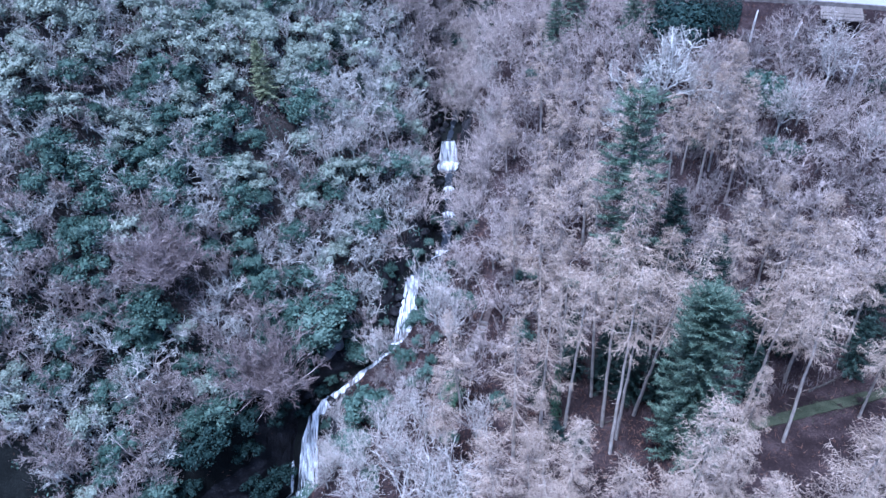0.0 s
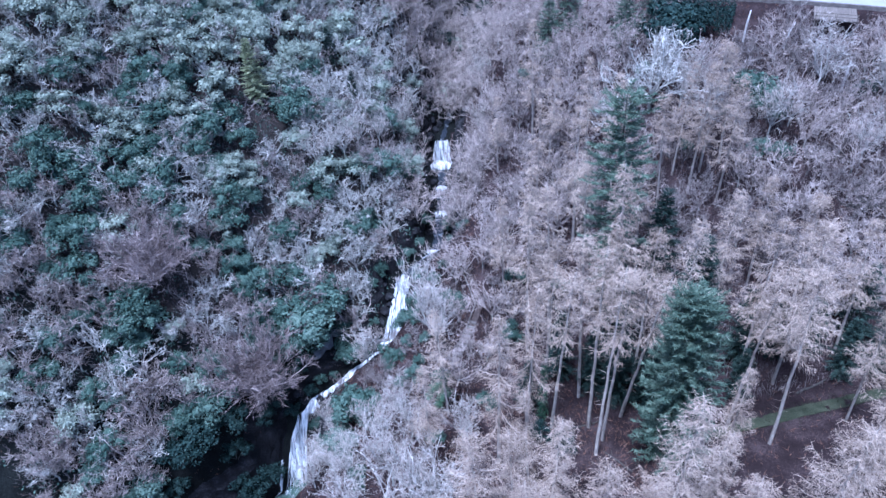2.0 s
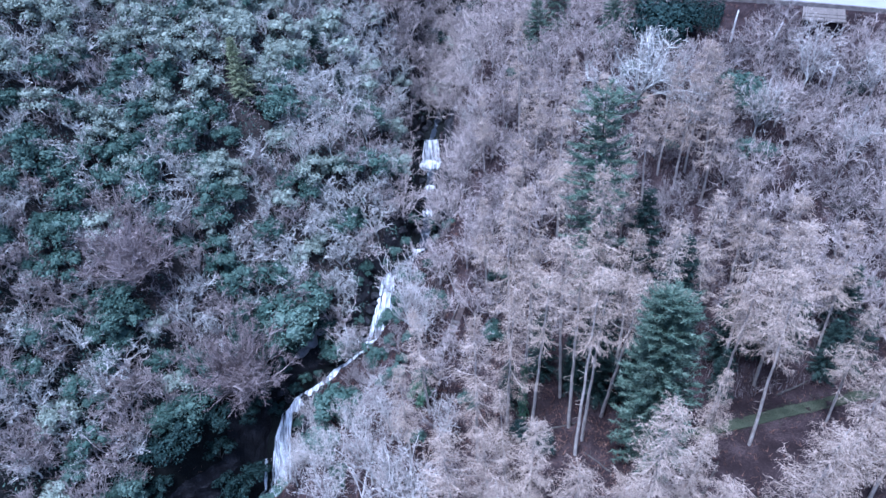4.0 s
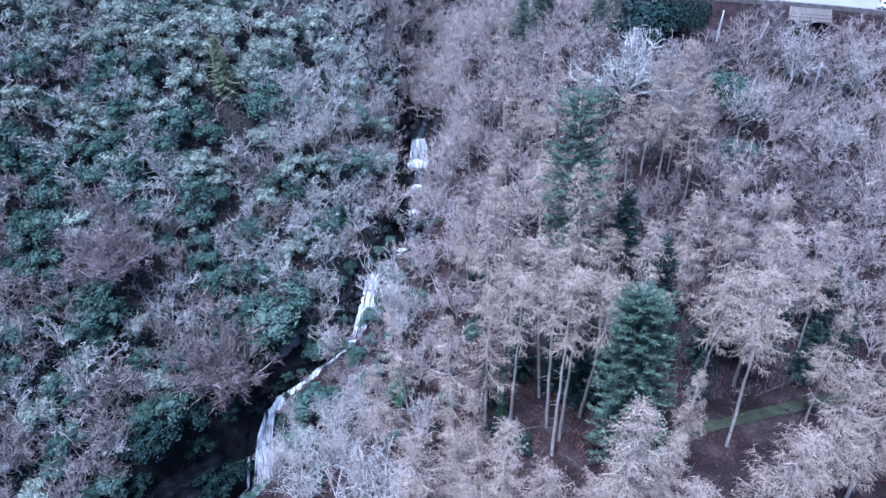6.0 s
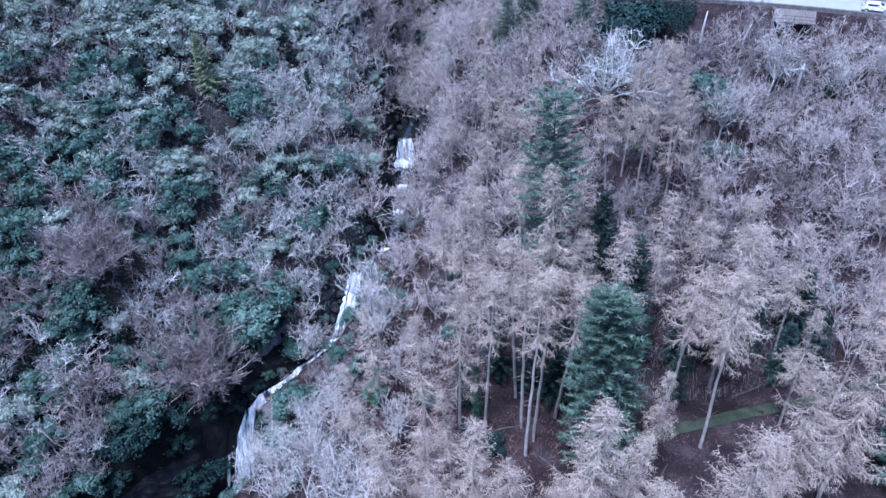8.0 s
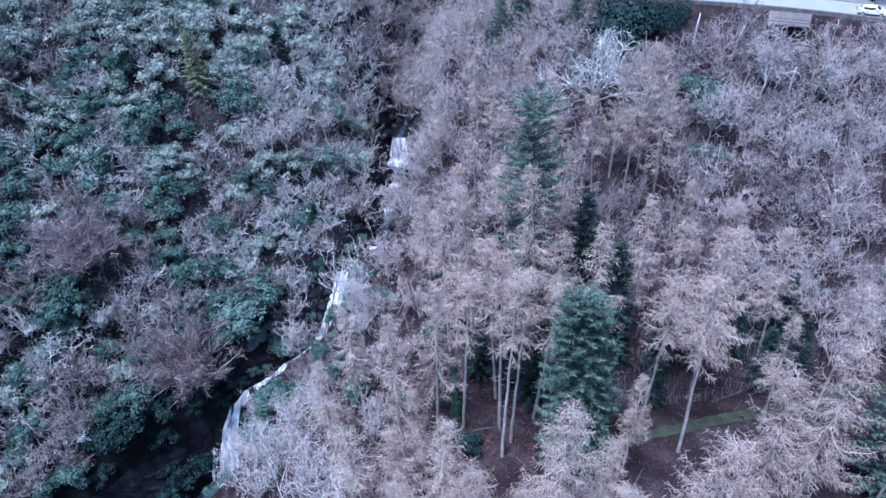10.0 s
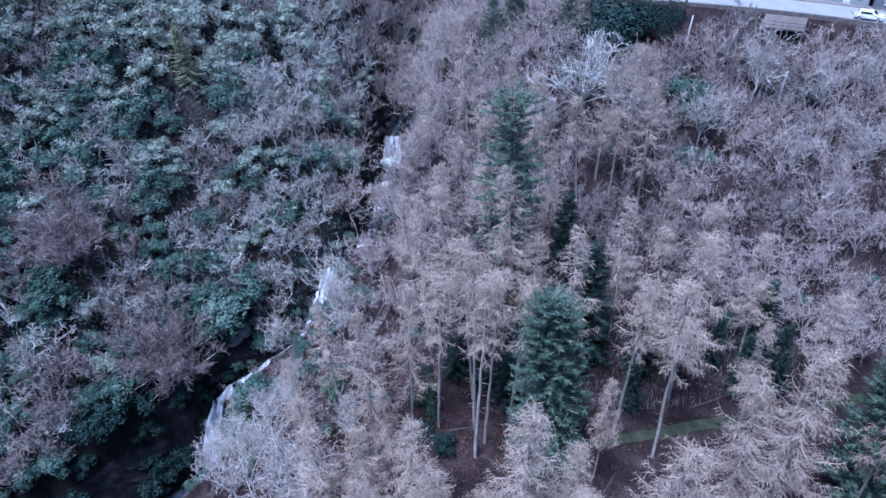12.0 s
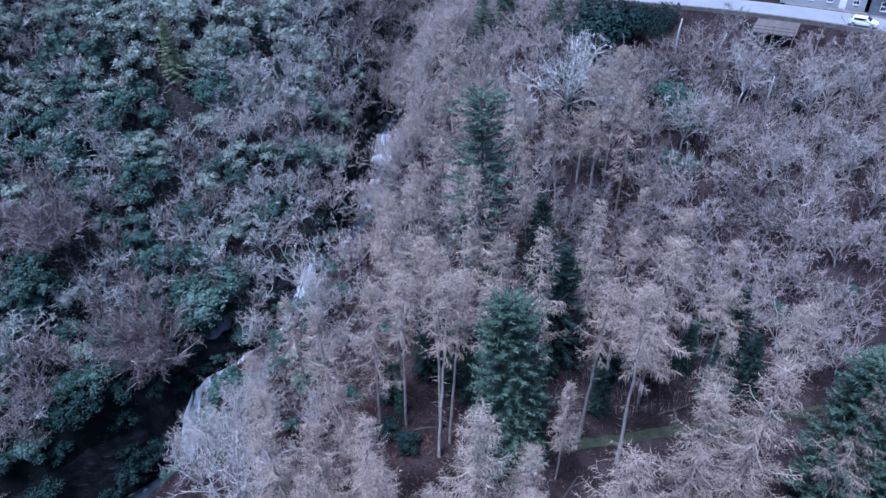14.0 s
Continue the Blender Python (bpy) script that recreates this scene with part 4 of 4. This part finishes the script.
for i in range(150):
    y = qr.uniform(60, 140)
    d = qr.choice((-1, 1)) * qr.uniform(1.3, 4.2)
    x = float(sx(y)) + d
    s = qr.uniform(0.6, 2.0)
    ob = new("boulder", B_MESH[i % 6])
    ob.matrix_basis = Matrix.LocRotScale((x, y, gz(x, y) + 0.1 * s), Euler((qr.uniform(-.4, .4), qr.uniform(-.4, .4), qr.uniform(0, 6))), (s, s, s))
    tagged(ob, "wet boulder beside the rushing stream, coloured darker for shade", "boulder", "boulders in the stream")


# pale weathered slabs that stand out of the dark wall
for x, y, s in ((-20.2, 77.6, 3.2), (-18.8, 79.0, 2.4), (-21.6, 76.0, 2.2), (-27.0, 72.4, 2.6), (-12.6, 80.5, 2.0)):
    ob = new("rock_slab", boulder_mesh(int(90 + x)))
    ob.data.materials.clear()
    ob.data.materials.append(M_SLAB)
    ob.matrix_basis = Matrix.LocRotScale((x, y, gz(x, y) + 0.25 * s), Euler((0.6, 0.2, x)), (s, s * 0.6, s))
    tagged(ob, "pale grey rock slab jutting from the gorge wall", "rock slab", "rock slabs in the gorge")

# ---- road, house and car above the wood ----
def on_road(u, s, z=0.0):
    """A point u metres along the road and s metres behind its near edge."""
    s2 = s - 0.0045 * min(u * u, 900)
    return Vector((ROAD_P[0] + u * ROAD_D[0] - s2 * ROAD_D[1], ROAD_P[1] + u * ROAD_D[1] + s2 * ROAD_D[0], ROAD_Z + z))


def strip(name, u0, u1, s0, s1, z0, z1, material, parent=None, n=40):
    """A long box that follows the road."""
    v, f = [], []
    for i in range(n + 1):
        u = u0 + (u1 - u0) * i / n
        v += [tuple(on_road(u, s0, z0)), tuple(on_road(u, s1, z0)), tuple(on_road(u, s1, z1)), tuple(on_road(u, s0, z1))]
        if i:
            a = (i - 1) * 4
            for k in range(4):
                f.append((a + k, a + (k + 1) % 4, a + 4 + (k + 1) % 4, a + 4 + k))
    f += [(3, 2, 1, 0), (n * 4, n * 4 + 1, n * 4 + 2, n * 4 + 3)]
    return mesh_ob(name, v, f, material, parent)


def box(bm_list, c, size, rot=0.0):
    """Adds an upright box to a (verts, faces) pair."""
    v, f = bm_list
    n, cs, sn = len(v), math.cos(rot), math.sin(rot)
    for dz in (-1, 1):
        for dx, dy in ((-1, -1), (1, -1), (1, 1), (-1, 1)):
            x, y = dx * size[0] / 2, dy * size[1] / 2
            v.append((c[0] + x * cs - y * sn, c[1] + x * sn + y * cs, c[2] + dz * size[2] / 2))
    f += [(n + 3, n + 2, n + 1, n), (n + 4, n + 5, n + 6, n + 7)] + [(n + k, n + (k + 1) % 4, n + 4 + (k + 1) % 4, n + 4 + k) for k in range(4)]


def solid(name, parts, material, parent=None, bevel=0.0):
    v, f = [], []
    for c, size, rot in parts:
        box((v, f), c, size, rot)
    ob = mesh_ob(name, v, f, material, parent)
    if bevel:
        m = ob.modifiers.new("round", "BEVEL")
        m.width, m.segments = bevel, 2
    return ob


ROAD_ROT = math.atan2(ROAD_D[1], ROAD_D[0])
M_SLATE_WALL = mat("slate_house_wall", [(0.06, 0.065, 0.075), (0.13, 0.135, 0.15), (0.22, 0.22, 0.24)], 0.85, 0.9, 0.5, 0)
M_RENDER = mat("pale_house_render", [(0.30, 0.30, 0.32), (0.42, 0.42, 0.44)], 0.85, 0.5, 0.2, 0)
M_ROOF = mat("roof_slate", [(0.05, 0.052, 0.06), (0.12, 0.12, 0.135)], 0.6, 1.5, 0.3, 0.3)
M_WHITE = mat("white_paint", [(0.70, 0.70, 0.70), (0.85, 0.85, 0.85)], 0.4, 1.0, 0, 0)
M_GLASS = mat("dark_glass", [(0.01, 0.012, 0.015), (0.03, 0.034, 0.04)], 0.08, 1.0, 0, 0, 0.6)
M_TYRE = mat("tyre_rubber", [(0.012, 0.012, 0.012), (0.03, 0.03, 0.03)], 0.8, 4.0, 0, 0)
M_METAL = mat("grey_metal", [(0.3, 0.3, 0.31), (0.45, 0.45, 0.46)], 0.4, 4.0, 0, 0)

tagged(strip("road", -40, 70, 0.3, 7.6, -0.5, 0.05, M_ROAD), "pale damp asphalt road along the hillside", "road", kind="structure")
tagged(strip("pavement", 4, 60, 7.6, 9.0, -0.5, 0.17, M_STONE), "grey stone pavement before the house", "pavement", kind="structure")
tagged(strip("retaining_wall", -40, 70, -0.25, 0.28, -2.2, 0.35, M_STONE), "low stone wall along the road's edge", "wall", kind="structure")


def house(u0, u1, s0, depth, wall_h, wall, label, wins, door_u):
    ob = new("house")
    ob.location = on_road((u0 + u1) / 2, s0)
    ob.rotation_euler = (0, 0, ROAD_ROT)
    tagged(ob, label, "house", "houses beside the road")
    w = u1 - u0
    # walls with real openings, piece by piece between the windows
    cuts = sorted([(x, 0.9, zs, zh) for x, zs, zh in wins] + [(door_u, 1.1, 0.0, 2.1)])
    pieces, x0 = [], -w / 2
    for x, cw, zs, zh in cuts:
        pieces.append((((x0 + x - cw / 2) / 2, 0.2, wall_h / 2), (x - cw / 2 - x0, 0.4, wall_h), 0))
        if zs > 0:
            pieces.append(((x, 0.2, zs / 2), (cw, 0.4, zs), 0))
        pieces.append(((x, 0.2, (zs + zh + wall_h) / 2), (cw, 0.4, wall_h - zs - zh), 0))
        x0 = x + cw / 2
    pieces.append((((x0 + w / 2) / 2, 0.2, wall_h / 2), (w / 2 - x0, 0.4, wall_h), 0))
    pieces += [((-w / 2 + 0.2, depth / 2 + 0.2, wall_h / 2), (0.4, depth - 0.4, wall_h), 0), ((w / 2 - 0.2, depth / 2 + 0.2, wall_h / 2), (0.4, depth - 0.4, wall_h), 0),
               ((0, depth - 0.2, wall_h / 2), (w - 0.8, 0.4, wall_h), 0)]
    for piece in pieces:
        solid("wall", [piece], wall, ob)
    e, r = 0.4, depth * 0.42
    v = [(-w / 2 - e, -e, wall_h), (w / 2 + e, -e, wall_h), (w / 2 + e, depth + e, wall_h), (-w / 2 - e, depth + e, wall_h), (-w / 2 - e, depth / 2, wall_h + r), (w / 2 + e, depth / 2, wall_h + r)]
    mesh_ob("roof", v, [(0, 1, 5, 4), (2, 3, 4, 5), (0, 4, 3), (1, 2, 5), (3, 2, 1, 0)], M_ROOF, ob)
    solid("chimney", [((-w / 3, depth / 2, wall_h + r + 0.3), (0.8, 0.8, 1.6), 0)], wall, ob)
    for x, zs, zh in wins:
        fr = solid("window", [((x - 0.41, 0.1, zs + zh / 2), (0.08, 0.12, zh), 0), ((x + 0.41, 0.1, zs + zh / 2), (0.08, 0.12, zh), 0), ((x, 0.1, zs + zh - 0.04), (0.74, 0.12, 0.08), 0),
                              ((x, 0.1, zs + zh / 2), (0.74, 0.1, 0.07), 0), ((x, 0.06, zs + 0.04), (0.74, 0.3, 0.08), 0), ((x, 0.1, zs + zh * 0.28), (0.05, 0.1, zh * 0.4), 0)], M_WHITE, ob)
        solid("pane", [((x, 0.16, zs + zh / 2), (0.72, 0.02, zh - 0.16), 0)], M_GLASS, fr)
    d = solid("door", [((door_u, 0.15, 1.02), (1.06, 0.08, 2.04), 0)], M_WHITE, ob)
    solid("door_handle", [((door_u + 0.4, 0.08, 1.0), (0.12, 0.05, 0.04), 0)], M_METAL, d)
    return ob


house(3, 16, 9.0, 7.5, 5.4, M_RENDER, "pale rendered house with white sash windows beside the road", [(-4.6, 0.9, 1.4), (-1.8, 0.9, 1.4), (1.1, 0.9, 1.4), (5.0, 0.9, 1.4)], 3.1)
house(16.6, 30, 9.0, 8.0, 5.2, M_SLATE_WALL, "dark slate-stone house with white windows by the road", [(-4.8, 0.9, 1.5), (-1.6, 0.9, 1.3), (4.6, 0.9, 1.5)], 1.6)


def car(u, s, label):
    ob = new("car")
    ob.location = on_road(u, s, 0.05)
    ob.rotation_euler = (0, 0, math.atan2(ROAD_D[1] - 0.14, ROAD_D[0]))
    tagged(ob, label, "car", "cars on the road")
    bm = bmesh.new()
    prof = ((-2.1, 0.35), (-2.12, 0.8), (-1.95, 0.98), (-1.55, 1.42), (0.35, 1.46), (1.05, 1.0), (1.95, 0.82), (2.12, 0.6), (2.08, 0.32))
    half = (0.84, 0.87, 0.86, 0.68, 0.68, 0.84, 0.84, 0.8, 0.8)
    a = [bm.verts.new((x, -h, z)) for (x, z), h in zip(prof, half)]
    b = [bm.verts.new((x, h, z)) for (x, z), h in zip(prof, half)]
    n = len(prof)
    for i in range(n):
        bm.faces.new((a[i], a[(i + 1) % n], b[(i + 1) % n], b[i]))
    bm.faces.new(a[::-1])
    bm.faces.new(b)
    bmesh.ops.recalc_face_normals(bm, faces=bm.faces)
    me = bpy.data.meshes.new("body")
    bm.to_mesh(me)
    bm.free()
    me.materials.append(M_WHITE)
    body = new("body", me)
    body.parent = ob
    m = body.modifiers.new("round", "BEVEL")
    m.width, m.segments = 0.08, 3
    for sgn in (-1, 1):
        solid("side_window", [((-0.45, sgn * 0.775, 1.2), (1.7, 0.06, 0.34), 0)], M_GLASS, ob, 0.02)
    for nm, x0, z0, x1, z1 in (("windscreen", 0.42, 1.43, 1.03, 1.03), ("rear_window", -1.60, 1.38, -1.92, 1.03)):
        k = 0.02 if x0 > 0 else -0.02
        v = [(x0 + k, -0.6, z0 + 0.02), (x0 + k, 0.6, z0 + 0.02), (x1 + k, 0.7, z1 + 0.02), (x1 + k, -0.7, z1 + 0.02), (x0 - k, -0.6, z0 - 0.02), (x0 - k, 0.6, z0 - 0.02), (x1 - k, 0.7, z1 - 0.02), (x1 - k, -0.7, z1 - 0.02)]
        mesh_ob(nm, v, [(0, 1, 2, 3), (7, 6, 5, 4), (0, 4, 5, 1), (1, 5, 6, 2), (2, 6, 7, 3), (3, 7, 4, 0)], M_GLASS, ob)
    for x in (-1.3, 1.35):
        for sgn in (-1, 1):
            t = Build(random.Random(1))
            t.tube([Vector((x, sgn * 0.68, 0.31)), Vector((x, sgn * 0.9, 0.31))], [0.32, 0.32], 16)
            w = t.ob("wheel", M_TYRE, ob)
            c = Build(random.Random(1))
            c.tube([Vector((x, sgn * 0.86, 0.31)), Vector((x, sgn * 0.915, 0.31))], [0.2, 0.18], 12)
            c.ob("rim", M_METAL, w)
    for sgn in (-1, 1):
        solid("headlight", [((2.06, sgn * 0.6, 0.68), (0.12, 0.32, 0.14), 0)], M_METAL, ob, 0.02)
    return ob


car(16.2, 1.9, "white estate car parked by the road's low wall")
car(27.5, 5.6, "white hatchback parked before the slate house")


# timber viewing platform on posts below the road
deck = new("viewing_platform")
deck.location = on_road(4.4, -4.6)
deck.rotation_euler = (0, 0, ROAD_ROT)
tagged(deck, "weathered timber platform on posts below the road", "platform")
for i in range(16):
    solid("plank", [((-3 + i * 0.4, 0, -0.1), (0.37, 7.0, 0.07), 0)], M_TIMBER, deck)
for x in (-3, 0, 3):
    for y in (-3.3, 2.2):
        solid("post", [((x, y, -2.2), (0.2, 0.2, 4.1), 0)], M_TIMBER, deck)
for y in (-3.42,):
    for z in (0.45, 0.95):
        solid("rail", [((0, y, z), (6.4, 0.06, 0.1), 0)], M_TIMBER, deck)
solid("beam", [((0, -3.1, -0.23), (6.2, 0.14, 0.18), 0), ((0, 2.0, -0.23), (6.2, 0.14, 0.18), 0)], M_TIMBER, deck)
for x in (-3, 0, 3):
    for y in (-3.42,):
        solid("baluster", [((x, y, 0.45), (0.1, 0.1, 1.1), 0)], M_TIMBER, deck)


# bleached dead trunks below the road
def dead_trunk(x, y, h, lean):
    b = Build(random.Random(int(x * 10)))
    p = [Vector((lean * k * k / 9, 0, -0.6 + (h + 0.6) * k / 3)) for k in range(4)]
    b.tube(p, [0.22, 0.18, 0.15, 0.08], 7)
    ob = b.ob("dead_trunk", M_DEAD, None, True)
    ob.location = (x, y, gz(x, y))
    tagged(ob, "bleached bare dead tree trunk below the road", "dead trunk", "dead trunks")


M_DEAD = mat("bleached_wood", [(0.38, 0.36, 0.35), (0.6, 0.58, 0.57)], 0.9, 1.5, 0.3, 0)
dead_trunk(48.6, 112.5, 5.0, 0.3)
dead_trunk(54.6, 110.5, 4.2, 0.9)
dead_trunk(60.5, 101, 5.0, 0.2)


# dark clipped hedge below the road's bend
hr = random.Random(5)
hb = Build(hr)
for _ in range(9000):
    u, s = hr.uniform(-25, -11), hr.uniform(-13, -2.2)
    q = on_road(u, s)
    z = gz(q.x, q.y) + hr.random() ** 0.5 * (2.4 + 0.5 * float(wob(q.x, q.y, 0.9)))
    hb.leaf(Vector((q.x, q.y, z)), rv(hr, -0.2, 1), hr.uniform(0.2, 0.42), 0.6)
tagged(hb.ob("hedge", M_LAUREL_SHADED), "dense dark green conifer hedge below the road", "hedge", kind="structure")

IVY_X, IVY_Y = 10.8, 59.5

# ---- footpath, steps and woodland track ----
def path_strip(name, line, width, thick, material, label, cat):
    """A slab that follows the ground along a line of points."""
    v, f = [], []
    n = 60
    xs, ys = zip(*line)
    t = np.linspace(0, len(line) - 1, n)
    X, Y = np.interp(t, range(len(line)), xs), np.interp(t, range(len(line)), ys)
    for i in range(n):
        j, k = max(i - 1, 0), min(i + 1, n - 1)
        d = Vector((X[k] - X[j], Y[k] - Y[j], 0)).normalized()
        sd = Vector((-d.y, d.x, 0)) * width / 2
        z = gz(X[i], Y[i])
        for q, dz in ((-1, -0.3), (1, -0.3), (1, thick), (-1, thick)):
            v.append((X[i] + sd.x * q, Y[i] + sd.y * q, z + dz + 0.06 * math.sin(i * 1.7 + q)))
        if i:
            a = (i - 1) * 4
            f += [(a + m, a + (m + 1) % 4, a + 4 + (m + 1) % 4, a + 4 + m) for m in range(4)]
    f += [(3, 2, 1, 0), (n * 4 - 4, n * 4 - 3, n * 4 - 2, n * 4 - 1)]
    tagged(mesh_ob(name, v, f, material), label, cat, kind="structure")


PATH = [(-0.6, 67.2), (0.4, 69.2), (2.2, 73), (3.6, 76.6), (2.6, 80), (1.5, 83.4), (1.6, 86)]
path_strip("footpath", PATH[2:], 0.85, 0.12, M_PATH, "worn stone footpath climbing beside the stream", "path")
path_strip("footpath_edge", [(x - 0.75, y) for x, y in PATH[1:6]], 0.16, 0.26, M_STONE, "pale stone edging along the footpath", "kerb")
path_strip("track", [(26, 53.9), (36, 56.1), (46, 58.1), (58, 60.7), (75, 64)], 1.5, 0.07, M_GRASS, "grassy forest track along the bank", "track")


def steps(name, x0, y0, x1, y1, n, w, label):
    ob = new(name)
    ob.location = (x0, y0, 0)
    tagged(ob, label, "steps", "steps on the footpath")
    rot = math.atan2(y1 - y0, x1 - x0)
    for i in range(n):
        t = i / (n - 1)
        x, y = (x1 - x0) * t, (y1 - y0) * t
        z = gz(x0 + x, y0 + y) + 0.22
        tr = solid("tread", [((x, y, z), (0.42, w, 0.2), rot)], M_STONE, ob)
        solid("riser", [((x - 0.24 * math.cos(rot), y - 0.24 * math.sin(rot), z - 0.12), (0.08, w * 1.05, 0.26), rot)], M_TIMBER, tr)


steps("steps", -0.4, 67.4, 2.4, 73.6, 10, 1.0, "timber-edged stone steps climbing the bank")
steps("steps", -9.9, 66.2, -9.4, 68.2, 4, 1.1, "short flight of stone steps near the falls")

# low evergreen cover on the steep side
lr = random.Random(78)
lb = Build(lr)
count = 0
while count < 2400:
    x, y = lr.uniform(-88, 5), lr.uniform(42, 135)
    if not in_view(x, y) or x > float(sx(y)) - (2.5 if y > 80 else 11):
        continue
    z, big = gz(x, y), lr.uniform(0.5, 1.1)
    for _ in range(9):
        p = rv(lr, 0, 1) * big
        lb.leaf(Vector((x + p.x, y + p.y, z + 0.1 + p.z * 1.1)), (p + Vector((0, -0.3, 0.3)) + rv(lr) * 0.5).normalized(), lr.uniform(0.22, 0.45), 0.6)
    count += 1
tagged(lb.ob("low_cover", M_EVERGREEN), "low dark evergreen scrub on the steep slope", "scrub", kind="stuff")

# bare brushwood between the trees of the steep side
br = random.Random(82)
bb = Build(br)
count = 0
while count < 11000:
    x, y = br.uniform(-88, 5), br.uniform(46, 135)
    if not left_ok(x, y) or y < 76 and x > float(sx(y)) - 11:
        continue
    p = Vector((x, y, gz(x, y) - 0.1))
    a = (rv(br, 0.3, 1) + Vector((0, -0.35, 0.3))).normalized()
    top = p + a * br.uniform(0.9, 2.2)
    bb.ribbon([p, p.lerp(top, 0.5) + rv(br) * 0.15, top], 0.08, 0.05)
    for _ in range(3):
        c = p.lerp(top, br.uniform(0.35, 1))
        bb.blade(c, c + (a + rv(br) * 0.9).normalized() * br.uniform(0.3, 0.8), 0.055)
    count += 1
tagged(bb.ob("brushwood", M_HAZEL), "bare grey-brown brushwood on the steep slope", "brushwood", kind="stuff")

# ---- undergrowth: bracken and bramble over the litter ----
ur = random.Random(77)
ub = Build(ur)
count = 0
while count < 26000:
    x, y = (ur.uniform(-80, 85), ur.uniform(40, 135)) if count % 4 else (ur.uniform(-20, 24), ur.uniform(48, 92))
    if not in_view(x, y) or abs(x - float(sx(y))) < 3 or road_side(x, y) > -1 or abs(y - track_y(x)) < 0.7 and x > 25:
        continue
    p = Vector((x, y, gz(x, y)))
    for _ in range(2):
        ub.blade(p, p + rv(ur, 0.1, 1) * ur.uniform(0.3, 0.9), 0.07)
    count += 1
tagged(ub.ob("undergrowth", M_BRACKEN), "tangle of dead brown bracken and bramble stems", "undergrowth", kind="stuff")

# rough grass over the track
ar = random.Random(81)
ab = Build(ar)
for _ in range(5000):
    x = ar.uniform(25, 76)
    y = track_y(x) + ar.gauss(0, 0.75)
    p = Vector((x, y, gz(x, y) + 0.03))
    ab.blade(p, p + rv(ar, 0.2, 1) * ar.uniform(0.15, 0.4), 0.05)
tagged(ab.ob("grass", M_GRASS), "rough dark green grass along the forest track", "grass", kind="stuff")

# fallen logs on the litter
def log(x, y, turn, length, r0):
    b = Build(random.Random(int(x * 7 + y)))
    p = [Vector(((k / 4 - 0.5) * length, 0.08 * math.sin(k * 2.1), r0)) for k in range(5)]
    b.tube(p, taper(r0, r0 * 0.5, 4), 7)
    for k in (1, 2, 3):
        b.tube([p[k], p[k] + Vector((0.3, 0.5 * (-1) ** k, 0.5))], [0.05, 0.02], 4)
    ob = b.ob("fallen_log", M_DARK_BARK, None, True)
    e = 0.5
    sl = Vector((gz(x + e, y) - gz(x - e, y), gz(x, y + e) - gz(x, y - e), 0))
    d = Vector((math.cos(turn), math.sin(turn), 0))
    ob.rotation_euler = (0, -math.atan(d.dot(sl)), turn)
    ob.location = (x, y, gz(x, y) - 0.05)
    tagged(ob, "dark fallen tree trunk lying on leaf litter", "fallen log", "fallen logs")


for lx, ly, lt, ll, lr0 in ((15.5, 57.2, 0.2, 5, 0.16), (13, 53.5, 0.9, 4, 0.14), (31, 48.5, 0.9, 6, 0.17), (19, 52.0, 2.4, 4, 0.13), (45, 61, 0.4, 5, 0.16)):
    log(lx, ly, lt, ll, lr0)

# thicket of saplings under the bare trees
tr = random.Random(79)
tb = Build(tr)
count = 0
while count < 9000:
    x, y = tr.uniform(-5, 88), tr.uniform(60, 125)
    if not bank_ok(x, y) or y < 62 + 8 * math.sin(x * 0.11):
        continue
    p = Vector((x, y, gz(x, y) - 0.1))
    top = p + Vector((tr.uniform(-.5, .5), tr.uniform(-.5, .5), tr.uniform(0.9, 2.4)))
    tb.ribbon([p, p.lerp(top, 0.5) + rv(tr) * 0.12, top], 0.05, 0.03)
    for _ in range(3):
        c = p.lerp(top, tr.uniform(0.35, 1))
        tb.blade(c, c + rv(tr, 0, 1) * tr.uniform(0.3, 0.8), 0.04)
    count += 1
tagged(tb.ob("thicket", M_HAZEL), "thicket of thin grey-brown bare saplings", "thicket", kind="stuff")


# ivy that climbs a larch trunk
ivr = random.Random(80)
ib = Build(ivr)
for _ in range(900):
    zz, a = ivr.uniform(0, 9.5), ivr.uniform(0, 6.28)
    rr = ivr.uniform(0.25, 0.75) * (1.15 - 0.06 * zz)
    ib.leaf(Vector((math.cos(a) * rr, math.sin(a) * rr, zz)), Vector((math.cos(a), math.sin(a), 0.5)).normalized(), ivr.uniform(0.18, 0.34), 0.8)
ivy = tagged(ib.ob("ivy", M_IVY), "bright green ivy climbing a larch trunk", "ivy")
ivy.location = (IVY_X, IVY_Y, gz(IVY_X, IVY_Y))
larch(IVY_X, IVY_Y, 24, 3)
